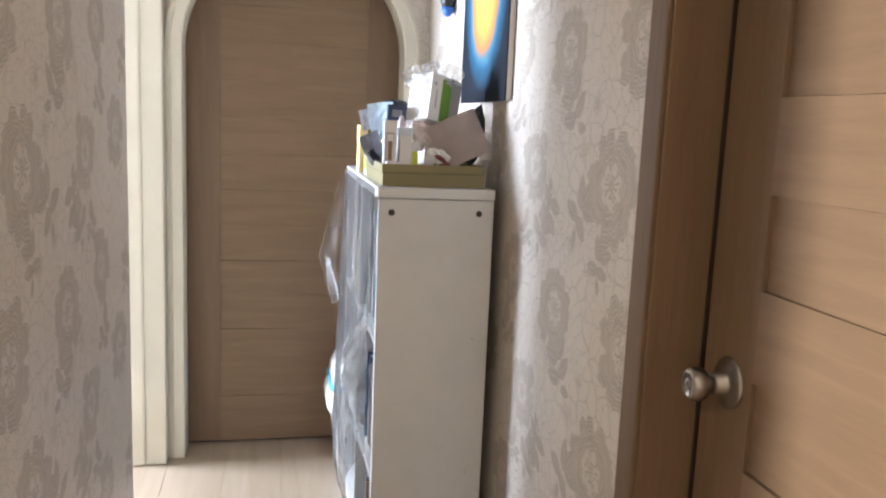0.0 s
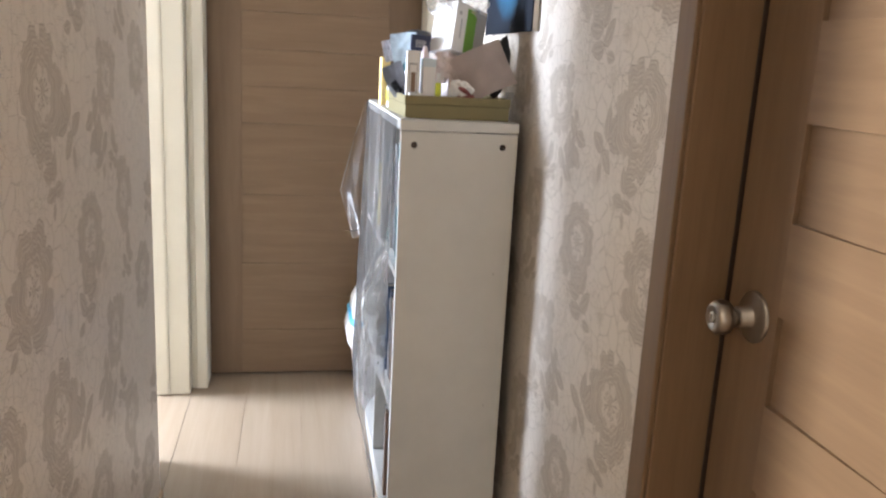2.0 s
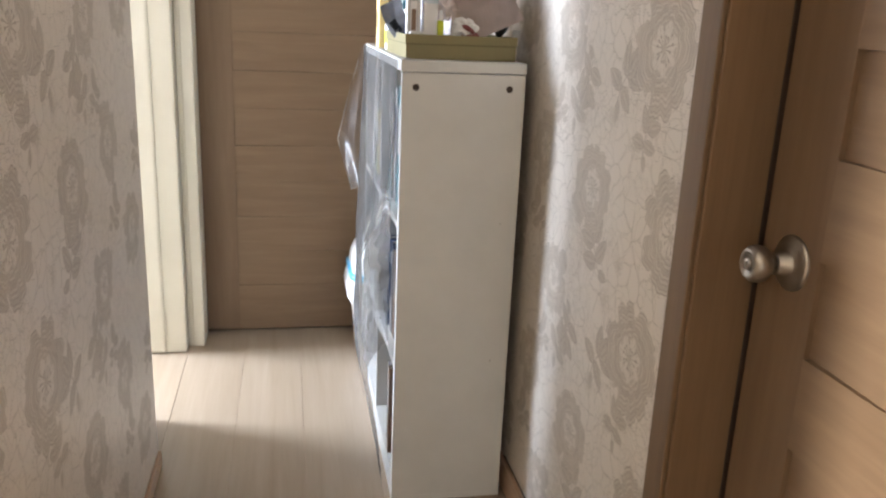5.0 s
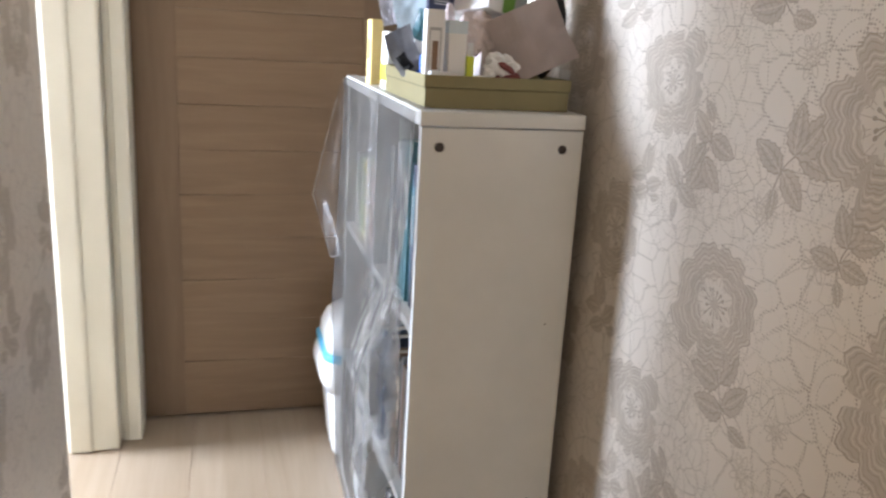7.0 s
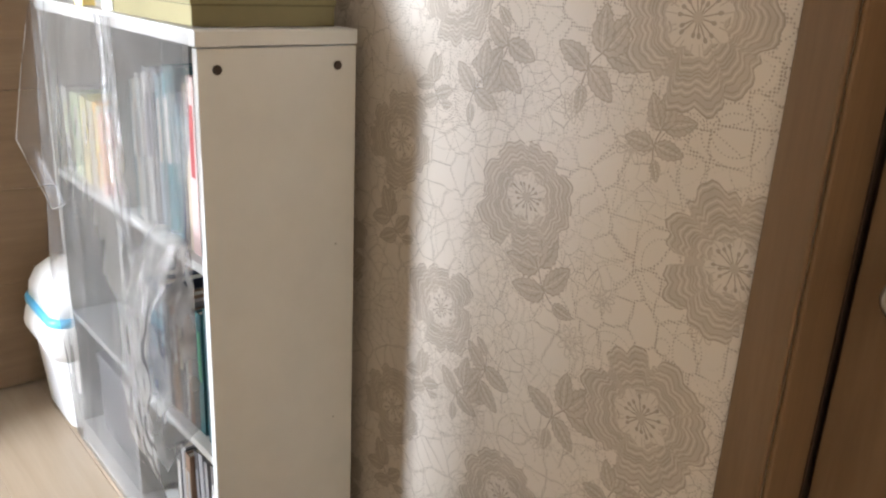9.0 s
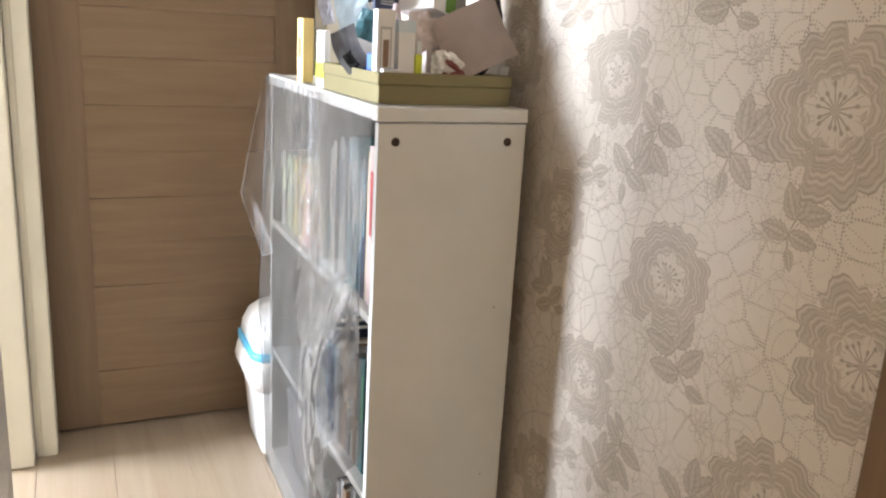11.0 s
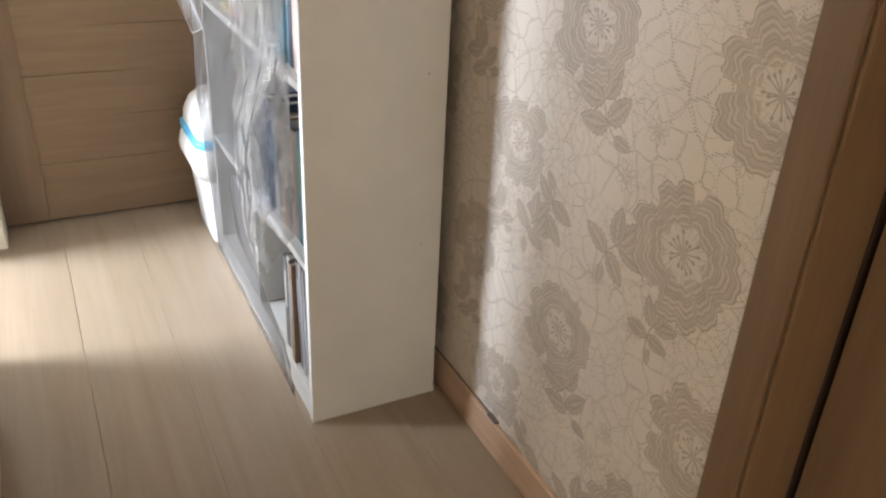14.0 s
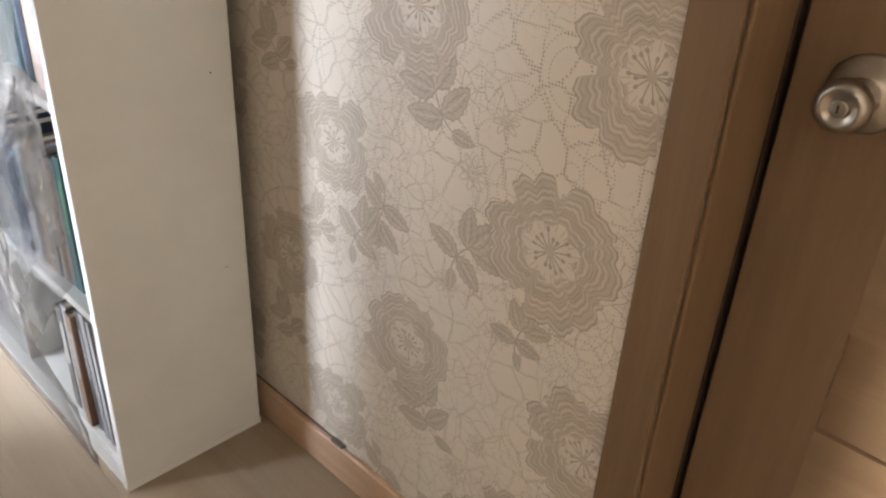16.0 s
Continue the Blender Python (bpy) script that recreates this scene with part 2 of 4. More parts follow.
def film_mat(name, body, gloss, rough=0.28, clearness=0.86, frosted=0.0, crinkle=0.3):
    """Clear plastic sheet: mostly see-through, a milky share and sharp crinkle highlights."""
    m = bpy.data.materials.new(name)
    m.use_nodes = True
    nt = m.node_tree
    nt.nodes.remove(nt.nodes["Principled BSDF"])
    out = nt.nodes["Material Output"]
    v = coords(nt, (1, 1, 0.6), jitter=False)
    n1 = nd(nt, "ShaderNodeTexNoise", Scale=34.0, Detail=3.0, Roughness=0.6, Distortion=1.5)
    nt.links.new(v, n1.inputs["Vector"])
    b = nd(nt, "ShaderNodeBump", Strength=crinkle, Distance=0.0015)
    nt.links.new(n1.outputs[0], b.inputs["Height"])
    clear = nd(nt, "ShaderNodeBsdfTransparent")
    clear.inputs[0].default_value = (clearness, clearness, clearness, 1)
    frost = nd(nt, "ShaderNodeBsdfRefraction", Roughness=0.25, IOR=1.03)
    frost.inputs[0].default_value = (clearness, clearness, clearness, 1)
    thru = nt.nodes.new("ShaderNodeMixShader")
    thru.inputs[0].default_value = frosted
    nt.links.new(clear.outputs[0], thru.inputs[1])
    nt.links.new(frost.outputs[0], thru.inputs[2])
    milk = nd(nt, "ShaderNodeBsdfTranslucent")
    milk.inputs[0].default_value = (0.74, 0.71, 0.67, 1)
    dif = nd(nt, "ShaderNodeBsdfDiffuse")
    dif.inputs[0].default_value = (0.74, 0.71, 0.67, 1)
    half = nt.nodes.new("ShaderNodeMixShader")
    nt.links.new(milk.outputs[0], half.inputs[1])
    nt.links.new(dif.outputs[0], half.inputs[2])
    gl = nd(nt, "ShaderNodeBsdfGlossy", Roughness=rough)
    mx1, mx2 = nt.nodes.new("ShaderNodeMixShader"), nt.nodes.new("ShaderNodeMixShader")
    n2 = nd(nt, "ShaderNodeTexNoise", Scale=14.0, Detail=3.0)
    nt.links.new(v, n2.inputs["Vector"])
    fac = nd(nt, "ShaderNodeMapRange")
    fac.inputs[1].default_value, fac.inputs[2].default_value = 0.3, 0.75
    fac.inputs[3].default_value, fac.inputs[4].default_value = body * 0.5, body * 1.6
    nt.links.new(n2.outputs[0], fac.inputs[0])
    nt.links.new(fac.outputs[0], mx1.inputs[0])
    nt.links.new(thru.outputs[0], mx1.inputs[1])
    nt.links.new(half.outputs[0], mx1.inputs[2])
    fr = nd(nt, "ShaderNodeFresnel", IOR=1.4)
    nt.links.new(b.outputs[0], fr.inputs["Normal"])
    fm = nd(nt, "ShaderNodeMath")
    fm.operation = "MULTIPLY"
    fm.inputs[1].default_value = gloss
    nt.links.new(fr.outputs[0], fm.inputs[0])
    nt.links.new(fm.outputs[0], mx2.inputs[0])
    nt.links.new(b.outputs[0], gl.inputs["Normal"])
    nt.links.new(mx1.outputs[0], mx2.inputs[1])
    nt.links.new(gl.outputs[0], mx2.inputs[2])
    nt.links.new(mx2.outputs[0], out.inputs["Surface"])
    return m


M_FILM = film_mat("clear_plastic_film", 0.095, 0.10, 0.26, 0.82, 0.6, 0.18)
M_BUNCH = film_mat("bunched_plastic_film", 0.09, 0.035, 0.25, 0.86, 0.4, 0.35)
M_TORN = film_mat("torn_doubled_film", 0.26, 0.10, 0.22, 0.74, 0.5, 0.45)
M_FLAP = film_mat("loose_plastic_film", 0.045, 0.018, 0.30, 0.90, 0.0, 0.12)
M_TISSUE = film_mat("crumpled_clear_wrap", 0.38, 0.4)


# ---- mesh helpers ----
def box(bm, x0, x1, y0, y1, z0, z1, bevel=0.0, segments=1):
    geo = bmesh.ops.create_cube(bm, size=1.0)
    vs = geo["verts"]
    for v in vs:
        v.co = Vector(((x0 + x1) / 2 + v.co.x * (x1 - x0), (y0 + y1) / 2 + v.co.y * (y1 - y0), (z0 + z1) / 2 + v.co.z * (z1 - z0)))
    if bevel:
        es = list({e for v in vs for e in v.link_edges})
        bmesh.ops.bevel(bm, geom=es, offset=bevel, segments=segments, affect="EDGES", profile=0.5)


def boxes(*rows, bevel=0.0):
    bm = bmesh.new()
    for r in rows:
        box(bm, *r, bevel=bevel)
    return bm


def part(name, bm, material, parent=None, label="", smooth=False, m=None):
    me = bpy.data.meshes.new(name)
    if smooth:
        for f in bm.faces:
            f.smooth = True
    bm.to_mesh(me)
    bm.free()
    for one in (material if isinstance(material, (list, tuple)) else [material]):
        me.materials.append(one)
    ob = new(name, me)
    if parent:
        ob.parent = parent
    if m is not None:
        ob.matrix_basis = m
    if label:
        ob["label"] = label
    return ob


def thing(name, m, label, category, group="", kind=""):
    ob = new(name)
    ob.matrix_basis = m
    return tagged(ob, label, category, group, kind)


def lathe(profile, steps=32, axis="z"):
    """A turned body from (radius, height) pairs about z."""
    bm = bmesh.new()
    rings = []
    for r, h in profile:
        if r < 1e-5:
            rings.append([bm.verts.new((0, 0, h))])
        else:
            rings.append([bm.verts.new((r * math.cos(2 * math.pi * i / steps), r * math.sin(2 * math.pi * i / steps), h)) for i in range(steps)])
    for a, b in zip(rings, rings[1:]):
        for i in range(steps):
            j = (i + 1) % steps
            if len(a) == 1 and len(b) > 1:
                bm.faces.new((a[0], b[j], b[i]))
            elif len(b) == 1 and len(a) > 1:
                bm.faces.new((a[i], a[j], b[0]))
            elif len(a) > 1:
                bm.faces.new((a[i], a[j], b[j], b[i]))
    bmesh.ops.recalc_face_normals(bm, faces=bm.faces)
    return bm


def rounded_rings(levels, n=10):
    """Rounded rectangles stacked up z: rows of (half x, half y, corner radius, z), capped at both ends."""
    bm = bmesh.new()
    rings = []
    for hx, hy, r, z in levels:
        ring = []
        for q, (sx, sy) in enumerate(((1, 1), (-1, 1), (-1, -1), (1, -1))):
            for i in range(n):
                a = (q + i / (n - 1)) * math.pi / 2
                ring.append(bm.verts.new((sx * (hx - r) + r * math.cos(a), sy * (hy - r) + r * math.sin(a), z)))
        rings.append(ring)
    for a, b in zip(rings, rings[1:]):
        for i in range(len(a)):
            j = (i + 1) % len(a)
            bm.faces.new((a[i], a[j], b[j], b[i]))
    bm.faces.new(rings[0][::-1])
    bm.faces.new(rings[-1])
    return bm


def structure(name, bm, material, label, category):
    return tagged(part(name, bm, material), label, category, kind="structure")


# ---- floor, ceiling, walls ----
H = 2.35
structure("floor", boxes((-4.1, 2.0, -3.1, 5.4, -0.12, -0.003)), M_JOINT, "pale oak laminate floor laid in long planks", "floor")
structure("ceiling", boxes((-4.1, 2.0, -3.1, 5.4, H, H + 0.12)), M_PLASTER, "plain white ceiling", "ceiling")

DOOR_Y0, DOOR_Y1 = 0.254, 1.132
structure("wall_right", boxes(
    (0.6, 0.74, DOOR_Y1, 3.285, 0.0, H), (0.6, 0.74, -3.0, DOOR_Y0, 0.0, H), (0.6, 0.74, DOOR_Y0, DOOR_Y1, 2.06, H)),
    M_PAPER, "ivory wallpaper with taupe lace flowers", "wall")
LEFT_START, LEFT_END, LEFT_X = 0.68, 2.265, -0.382
structure("wall_left", boxes(
    (-0.52, LEFT_X, LEFT_START, LEFT_END, 0.0, H), (-0.52, LEFT_X, LEFT_END, 3.18, 2.08, H)),
    M_PAPER, "ivory wallpaper with taupe lace flowers", "wall")

# far wall with a round-arched opening
ARCH_X, ARCH_R, ARCH_Z = 0.083, 0.428, 1.60


def arch_outline(r, n=28):
    """From the foot of the left leg over the arch to the foot of the right leg."""
    pts = [(ARCH_X - r, 0.0)]
    pts += [(ARCH_X - r * math.cos(math.pi * i / n), ARCH_Z + r * math.sin(math.pi * i / n)) for i in range(n + 1)]
    return pts + [(ARCH_X + r, 0.0)]


def arch_wall(y0, y1, x0, x1, top, r):
    bm = bmesh.new()
    inner = arch_outline(r)
    outer = []
    for x, z in inner:
        if z == 0.0:
            outer.append((x0 if x < ARCH_X else x1, 0.0))
        elif z <= ARCH_Z + 1e-6:
            outer.append((x0 if x < ARCH_X else x1, ARCH_Z))
        else:
            d = Vector((x - ARCH_X, z - ARCH_Z)).normalized()
            k = min(((x1 - ARCH_X) / d.x if d.x > 1e-6 else 1e9), ((x0 - ARCH_X) / d.x if d.x < -1e-6 else 1e9), (top - ARCH_Z) / d.y)
            outer.append((ARCH_X + d.x * k, ARCH_Z + d.y * k))
    for ya, yb in ((y0, y1),):
        ring = [[bm.verts.new((x, y, z)) for x, z in line] for y in (ya, yb) for line in (inner, outer)]
    for i in range(len(inner) - 1):
        a, b, c, d = ring
        bm.faces.new((a[i], b[i], b[i + 1], a[i + 1]))
        bm.faces.new((c[i], c[i + 1], d[i + 1], d[i]))
        bm.faces.new((a[i], a[i + 1], c[i + 1], c[i]))
        bm.faces.new((b[i], d[i], d[i + 1], b[i + 1]))
    bmesh.ops.recalc_face_normals(bm, faces=bm.faces)
    return bm


bm = arch_wall(3.18, 3.285, -0.52, 0.599, 2.20, ARCH_R)
box(bm, -0.52, 0.599, 3.18, 3.285, 2.205, H)
structure("wall_far", bm, M_PAPER, "ivory papered end wall with a round-arched doorway", "wall")
structure("wall_behind_far_door", boxes((-0.52, 0.74, 3.34, 3.43, 0, H)), M_PLASTER, "plain wall behind the end door", "wall")


def arch_band(r0, r1, y0, y1, lip=0.004):
    """Moulded band round the arch."""
    bm = bmesh.new()
    prof = [(r0, y1), (r0, y0 + lip), (r0 + lip, y0), (r1 - 0.02, y0), (r1 - 0.014, y0 + lip), (r1, y0 + lip), (r1, y1)]
    rows = []
    for r, y in prof:
        rows.append([bm.verts.new((x, y, z)) for x, z in arch_outline(r)])
    for a, b in zip(rows, rows[1:]):
        for i in range(len(a) - 1):
            bm.faces.new((a[i], b[i], b[i + 1], a[i + 1]))
    bmesh.ops.recalc_face_normals(bm, faces=bm.faces)
    return bm


structure("trim_arch", arch_band(0.415, 0.474, 3.15, 3.286), M_CREAM, "cream painted moulding round the arched doorway", "door trim")

# cream doorway of the side room: far and near posts, head
bm = bmesh.new()
box(bm, -0.512, -0.394, 3.092, 3.178, 0.0, 2.08, 0.004)
box(bm, -0.54, -0.468, 3.080, 3.14, 0.0, 2.08, 0.010, 2)
box(bm, -0.56, -0.50, LEFT_END + 0.002, LEFT_END + 0.03, 0.0, 2.08, 0.006, 2)
structure("trim_side_doorway", bm, M_CREAM, "cream painted side doorway casing", "door trim")
# unseen low box, added to cast the floor shadow's edge by the doorway
chest = thing("low_light_blocker", pose(-0.62, 2.435, 0), "unseen low white box added just inside the side doorway to shade the floor", "chest")
part("body", boxes((-0.13, 0.165, -0.12, 0.120, 0.0, 0.44), bevel=0.004), M_CREAM, chest)
part("lid", boxes((-0.135, 0.170, -0.125, 0.125, 0.442, 0.47), bevel=0.005), M_CREAM, chest)
# outer shells that close the side room and the living room
structure("wall_side_room", boxes(
    (-2.85, -2.70, 0.85, 2.90, 0, H), (-2.85, -2.70, 3.70, 3.74, 0, H), (-2.85, -2.70, 4.44, 5.35, 0, H), (-2.85, -2.70, 2.90, 3.70, 0, 0.74), (-2.85, -2.70, 2.90, 3.70, 2.20, H),
    (-2.85, -2.70, 3.74, 4.44, 0, 0.04), (-2.85, -2.70, 3.74, 4.44, 0.98, H),
    (-2.70, -2.55, 5.20, 5.35, 0, H), (-0.95, 0.0, 5.20, 5.35, 0, H), (-2.55, -0.95, 5.20, 5.35, 0, 0.40), (-2.55, -0.95, 5.20, 5.35, 2.20, H), (-0.62, -0.52, 3.178, 5.20, 0, H)), M_PLASTER, "plain white side room walls with a window", "wall")
structure("wall_living_room", boxes(
    (-4.10, -0.522, LEFT_START, LEFT_START + 0.12, 0, H), (-4.15, -4.0, -3.0, -0.26, 0, H), (-4.15, -4.0, 0.12, LEFT_START, 0, H),
    (-4.15, -4.0, -0.26, 0.12, 0, 0.15), (-4.15, -4.0, -0.26, 0.12, 1.75, H), (-4.0, -1.25, -3.1, -3.0, 0, H), (0.35, 0.74, -3.1, -3.0, 0, H),
    (-1.25, 0.35, -3.1, -3.0, 0, 0.2), (-1.25, 0.35, -3.1, -3.0, 1.36, H)),
    M_LIVING, "plain beige living room walls with windows", "wall")
structure("wall_behind_door", boxes((0.95, 1.05, -0.2, 1.6, 0, H)), M_PLASTER, "plain wall behind the bedroom door", "wall")


def window(name, m, w, z0, z1):
    """A two-light white window frame, w wide, in local x-z."""
    ob = structure(name, boxes((-w / 2, w / 2, 0, 0.05, z0, z0 + 0.05), (-w / 2, w / 2, 0, 0.05, z1 - 0.05, z1),
                               (-w / 2, -w / 2 + 0.05, 0, 0.05, z0 + 0.05, z1 - 0.05), (w / 2 - 0.05, w / 2, 0, 0.05, z0 + 0.05, z1 - 0.05),
                               (-0.025, 0.025, 0, 0.05, z0 + 0.05, z1 - 0.05), bevel=0.003),
                   M_WHITE, "unseen white framed window letting in daylight", "window")
    ob.matrix_basis = m
    return ob


window("window_1", pose(-2.78, 3.30, 0, 0, 0, 90), 0.80, 0.74, 2.20)
# unseen low window, added only to go with the low fill lamp
window("window_2", pose(-2.78, 4.09, 0, 0, 0, 90), 0.70, 0.04, 0.98)
# unseen end window, added to match the end fill lamp
window("window_3", pose(-1.75, 5.27, 0), 1.6, 0.40, 2.20)
window("window_4", pose(-4.08, -0.07, 0, 0, 0, 90), 0.38, 0.15, 1.75)
window("window_5", pose(-0.45, -3.09, 0), 1.6, 0.2, 1.36)

# baseboards
structure("baseboard", boxes((0.588, 0.600, 1.1925, 3.15, 0.0, 0.086), bevel=0.003), M_BASEBOARD, "tan wood-look baseboard", "baseboard")
structure("baseboard_left", boxes((LEFT_X, LEFT_X + 0.010, LEFT_START + 0.01, LEFT_END - 0.001, 0.0, 0.05), bevel=0.003), M_BASEBOARD, "tan wood-look baseboard", "baseboard")


# ---- doors ----
def slat_bm(w, h, deep_left, deep=0.009):
    """A door slat that leans: sunk at one end, flush at the other."""
    bm = bmesh.new()
    l, r = (deep, 0.0) if deep_left else (0.0, deep)
    g = 0.0004
    v = [bm.verts.new(p) for p in ((-w / 2, l, g), (w / 2, r, g), (w / 2, r, h - g), (-w / 2, l, h - g),
                                   (-w / 2, 0.03, 0), (w / 2, 0.03, 0), (w / 2, 0.03, h), (-w / 2, 0.03, h))]
    for f in ((0, 1, 2, 3), (5, 4, 7, 6), (4, 5, 1, 0), (3, 2, 6, 7), (4, 0, 3, 7), (1, 5, 6, 2)):
        bm.faces.new([v[i] for i in f])
    bmesh.ops.recalc_face_normals(bm, faces=bm.faces)
    return bm


def make_door(name, m, phase, label, z0, pitch, stile, knob_x=None, deep=0.009):
    """A leaf 0.83 wide, front facing local -y, left edge at local -x."""
    d = thing(name, m, label, "door", kind="structure")
    w, n = 0.83, 12
    for sx in (-1, 1):
        x0 = sx * (w / 2 - stile / 2)
        part("stile", boxes((x0 - stile / 2, x0 + stile / 2, 0, 0.036, 0.010, 2.03), bevel=0.0004), M_DOOR_UP, d)
    inner = w - 2 * stile
    part("rail", boxes((-inner / 2, inner / 2, 0.0005, 0.035, 0.010, z0), bevel=0.001), M_DOOR, d)
    part("rail", boxes((-inner / 2, inner / 2, 0.0005, 0.035, z0 + n * pitch, 2.03), bevel=0.001), M_DOOR, d)
    for k in range(n):
        part("slat", slat_bm(inner, pitch, (k + phase) % 2 == 0, deep), M_DOOR, d, m=pose(0, 0, z0 + k * pitch))
    if knob_x is not None:
        at = pose(knob_x, 0, 0.982, 90)
        k = part("door_knob", lathe([(0, 0), (0.0, 0.028), (0.011, 0.028), (0.0115, 0.036), (0.018, 0.040), (0.0245, 0.046), (0.0265, 0.054),
                                     (0.0255, 0.063), (0.021, 0.069), (0.0165, 0.0705), (0.0155, 0.0685), (0.0, 0.0685)], 40), M_STEEL, d, "brushed steel round door knob", True, at)
        part("rosette", lathe([(0.0400, 0.0), (0.0400, 0.003), (0.0375, 0.0055), (0.029, 0.0075), (0.021, 0.010), (0.0195, 0.011), (0.0175, 0.012), (0.0165, 0.028), (0.0125, 0.030), (0, 0.030)], 40),
             M_STEEL, k, "steel rosette", True)
        part("keyhole_disc", lathe([(0.0085, 0.0685), (0.0085, 0.0705), (0.0075, 0.071), (0, 0.071)], 24), M_STEEL, k, "", True)
        part("keyhole", boxes((-0.001, 0.001, -0.004, 0.004, 0.0705, 0.0716)), M_STEEL_DK, k)
    return d


make_door("door_1", pose(0.083, 3.291, 0), 0, "closed oak-look door with alternating slats behind the arch", 0.2, 0.1432, 0.129, deep=0.006)
make_door("door_2", pose(0.695, 1.1125 - 0.415, 0, 0, 0, -90), 1, "closed oak-look door with alternating slats and steel knob", 0.168, 0.1387, 0.1335, -0.415 + 0.0755)

# oak casing and jamb of the right-hand door
bm = bmesh.new()
for y0, y1, z0, z1 in ((1.132, 1.191, 0, 2.13), (0.186, 0.254, 0, 2.13)):
    box(bm, 0.590, 0.600, y0, y1, z0, z1, 0.0025, 2)
box(bm, 0.590, 0.600, 0.255, 1.131, 2.064, 2.13, 0.0025, 2)
structure("trim_door_casing", bm, M_CASING, "oak-look door casing", "door trim")
bm = bmesh.new()
for y0, y1 in ((1.1245, 1.1315), (0.2545, 0.2735)):
    box(bm, 0.5965, 0.74, y0, y1, 0, 2.06, 0.0025, 2)
box(bm, 0.5965, 0.74, 0.274, 1.124, 2.04, 2.058, 0.002)
structure("trim_door_jamb", bm, M_CASING, "oak-look door jamb", "door trim")
# dark brown strips stand in for the shade inside the gap beside the leaf
structure("trim_door_stop", boxes((0.712, 0.745, 1.095, 1.1240, 0, 2.04), (0.693, 0.712, 1.1210, 1.1240, 0, 2.04)), M_CAP_GAP, "dark strips standing in for the shade in the gap beside the door", "door trim")


# ---- bookcase ----
BX0, BX1, BY0, BY1, BH = 0.266, 0.570, 2.0, 2.885, 1.19
T = 0.018
case = thing("bookcase", pose(0, 0, 0), "white laminate bookcase with six open cubbies against the papered wall", "bookcase")
part("side_panel", boxes((BX0, BX1, BY0, BY0 + T, 0, BH - 0.0288), bevel=0.0012), M_CASE, case)
part("side_panel", boxes((BX0, BX1, BY1 - T, BY1, 0, BH - 0.0288), bevel=0.0012), M_CASE, case)
part("top_panel", boxes((BX0 - 0.004, BX1 + 0.001, BY0 - 0.003, BY1 + 0.003, BH - 0.0262, BH), bevel=0.0018), M_CASE, case)
part("back_panel", boxes((BX1 - 0.010, BX1 - 0.004, BY0 + T, BY1 - T, 0.01, BH - 0.0265)), M_BACK, case, "grey-brown hardboard back")
SHELF_Z = (0.050, 0.381, 0.768)
for z in SHELF_Z:
    part("shelf", boxes((BX0 + 0.003, BX1 - 0.011, BY0 + T, BY1 - T, z, z + T), bevel=0.001), M_CASE, case)
MID = 2.45
for z0, z1 in ((0.050 + T, 0.381), (0.381 + T, 0.768), (0.768 + T, BH - 0.027)):
    part("divider", boxes((BX0 + 0.003, BX1 - 0.011, MID - T / 2, MID + T / 2, z0, z1), bevel=0.001), M_CASE, case)
part("kick_board", boxes((BX0 + 0.003, BX0 + 0.02, BY0 + T, BY1 - T, 0, 0.050)), M_CASE, case)
for x in (0.300, 0.5305):
    part("bolt_cap", lathe([(0.0082, 0), (0.0082, 0.001), (0.007, 0.0018), (0, 0.0019)], 24), M_CAP_GAP, case, "dark brown bolt cap", True, pose(x, BY0, 1.127, 90))
part("foot_edging", boxes((BX0 - 0.0006, BX1 + 0.0006, BY0 - 0.0008, BY0, 0.0, 0.016)), M_CASE, case)
for x, z in ((0.524, 0.412), (0.528, 0.79)):
    part("chip", lathe([(0.0016, 0), (0.0012, 0.0004), (0, 0.0004)], 8), M_CAP_GAP, case, "small dark chip in the laminate", False, pose(x, BY0, z, 90))


# ---- waste bin ----
waste = thing("waste_bin", pose(0.360, 3.062, 0), "white plastic waste bin with a light blue band and bag", "waste bin")
part("body", rounded_rings([(0.100, 0.128, 0.05, 0.0), (0.104, 0.132, 0.05, 0.008), (0.120, 0.140, 0.05, 0.19), (0.130, 0.144, 0.05, 0.315)]), M_BIN, waste, smooth=True)
part("bag_skirt", rounded_rings([(0.128, 0.144, 0.05, 0.222), (0.147, 0.150, 0.05, 0.258), (0.149, 0.151, 0.05, 0.275), (0.143, 0.149, 0.05, 0.305), (0.1325, 0.146, 0.05, 0.335)]), M_BIN, waste, "white bag folded over the rim", True)
part("band", rounded_rings([(0.133, 0.147, 0.05, 0.325), (0.139, 0.1495, 0.05, 0.331), (0.139, 0.1495, 0.05, 0.348), (0.131, 0.1455, 0.05, 0.353)]), M_BLUE, waste, "light blue band", True)
part("lid", rounded_rings([(0.130, 0.145, 0.05, 0.345), (0.126, 0.142, 0.05, 0.39), (0.110, 0.128, 0.05, 0.43), (0.083, 0.10, 0.045, 0.458), (0.045, 0.055, 0.03, 0.47)]), M_BIN, waste, "domed white lid", True)

# peeling strip of dark glue line above the baseboard
gap = structure("trim_baseboard_gap", boxes((0.5965, 0.600, 1.74, 2.06, 0.0865, 0.0895), (0.589, 0.600, 1.742, 1.775, 0.0866, 0.092)), M_DUST, "dark gap along the top of the baseboard", "trim")


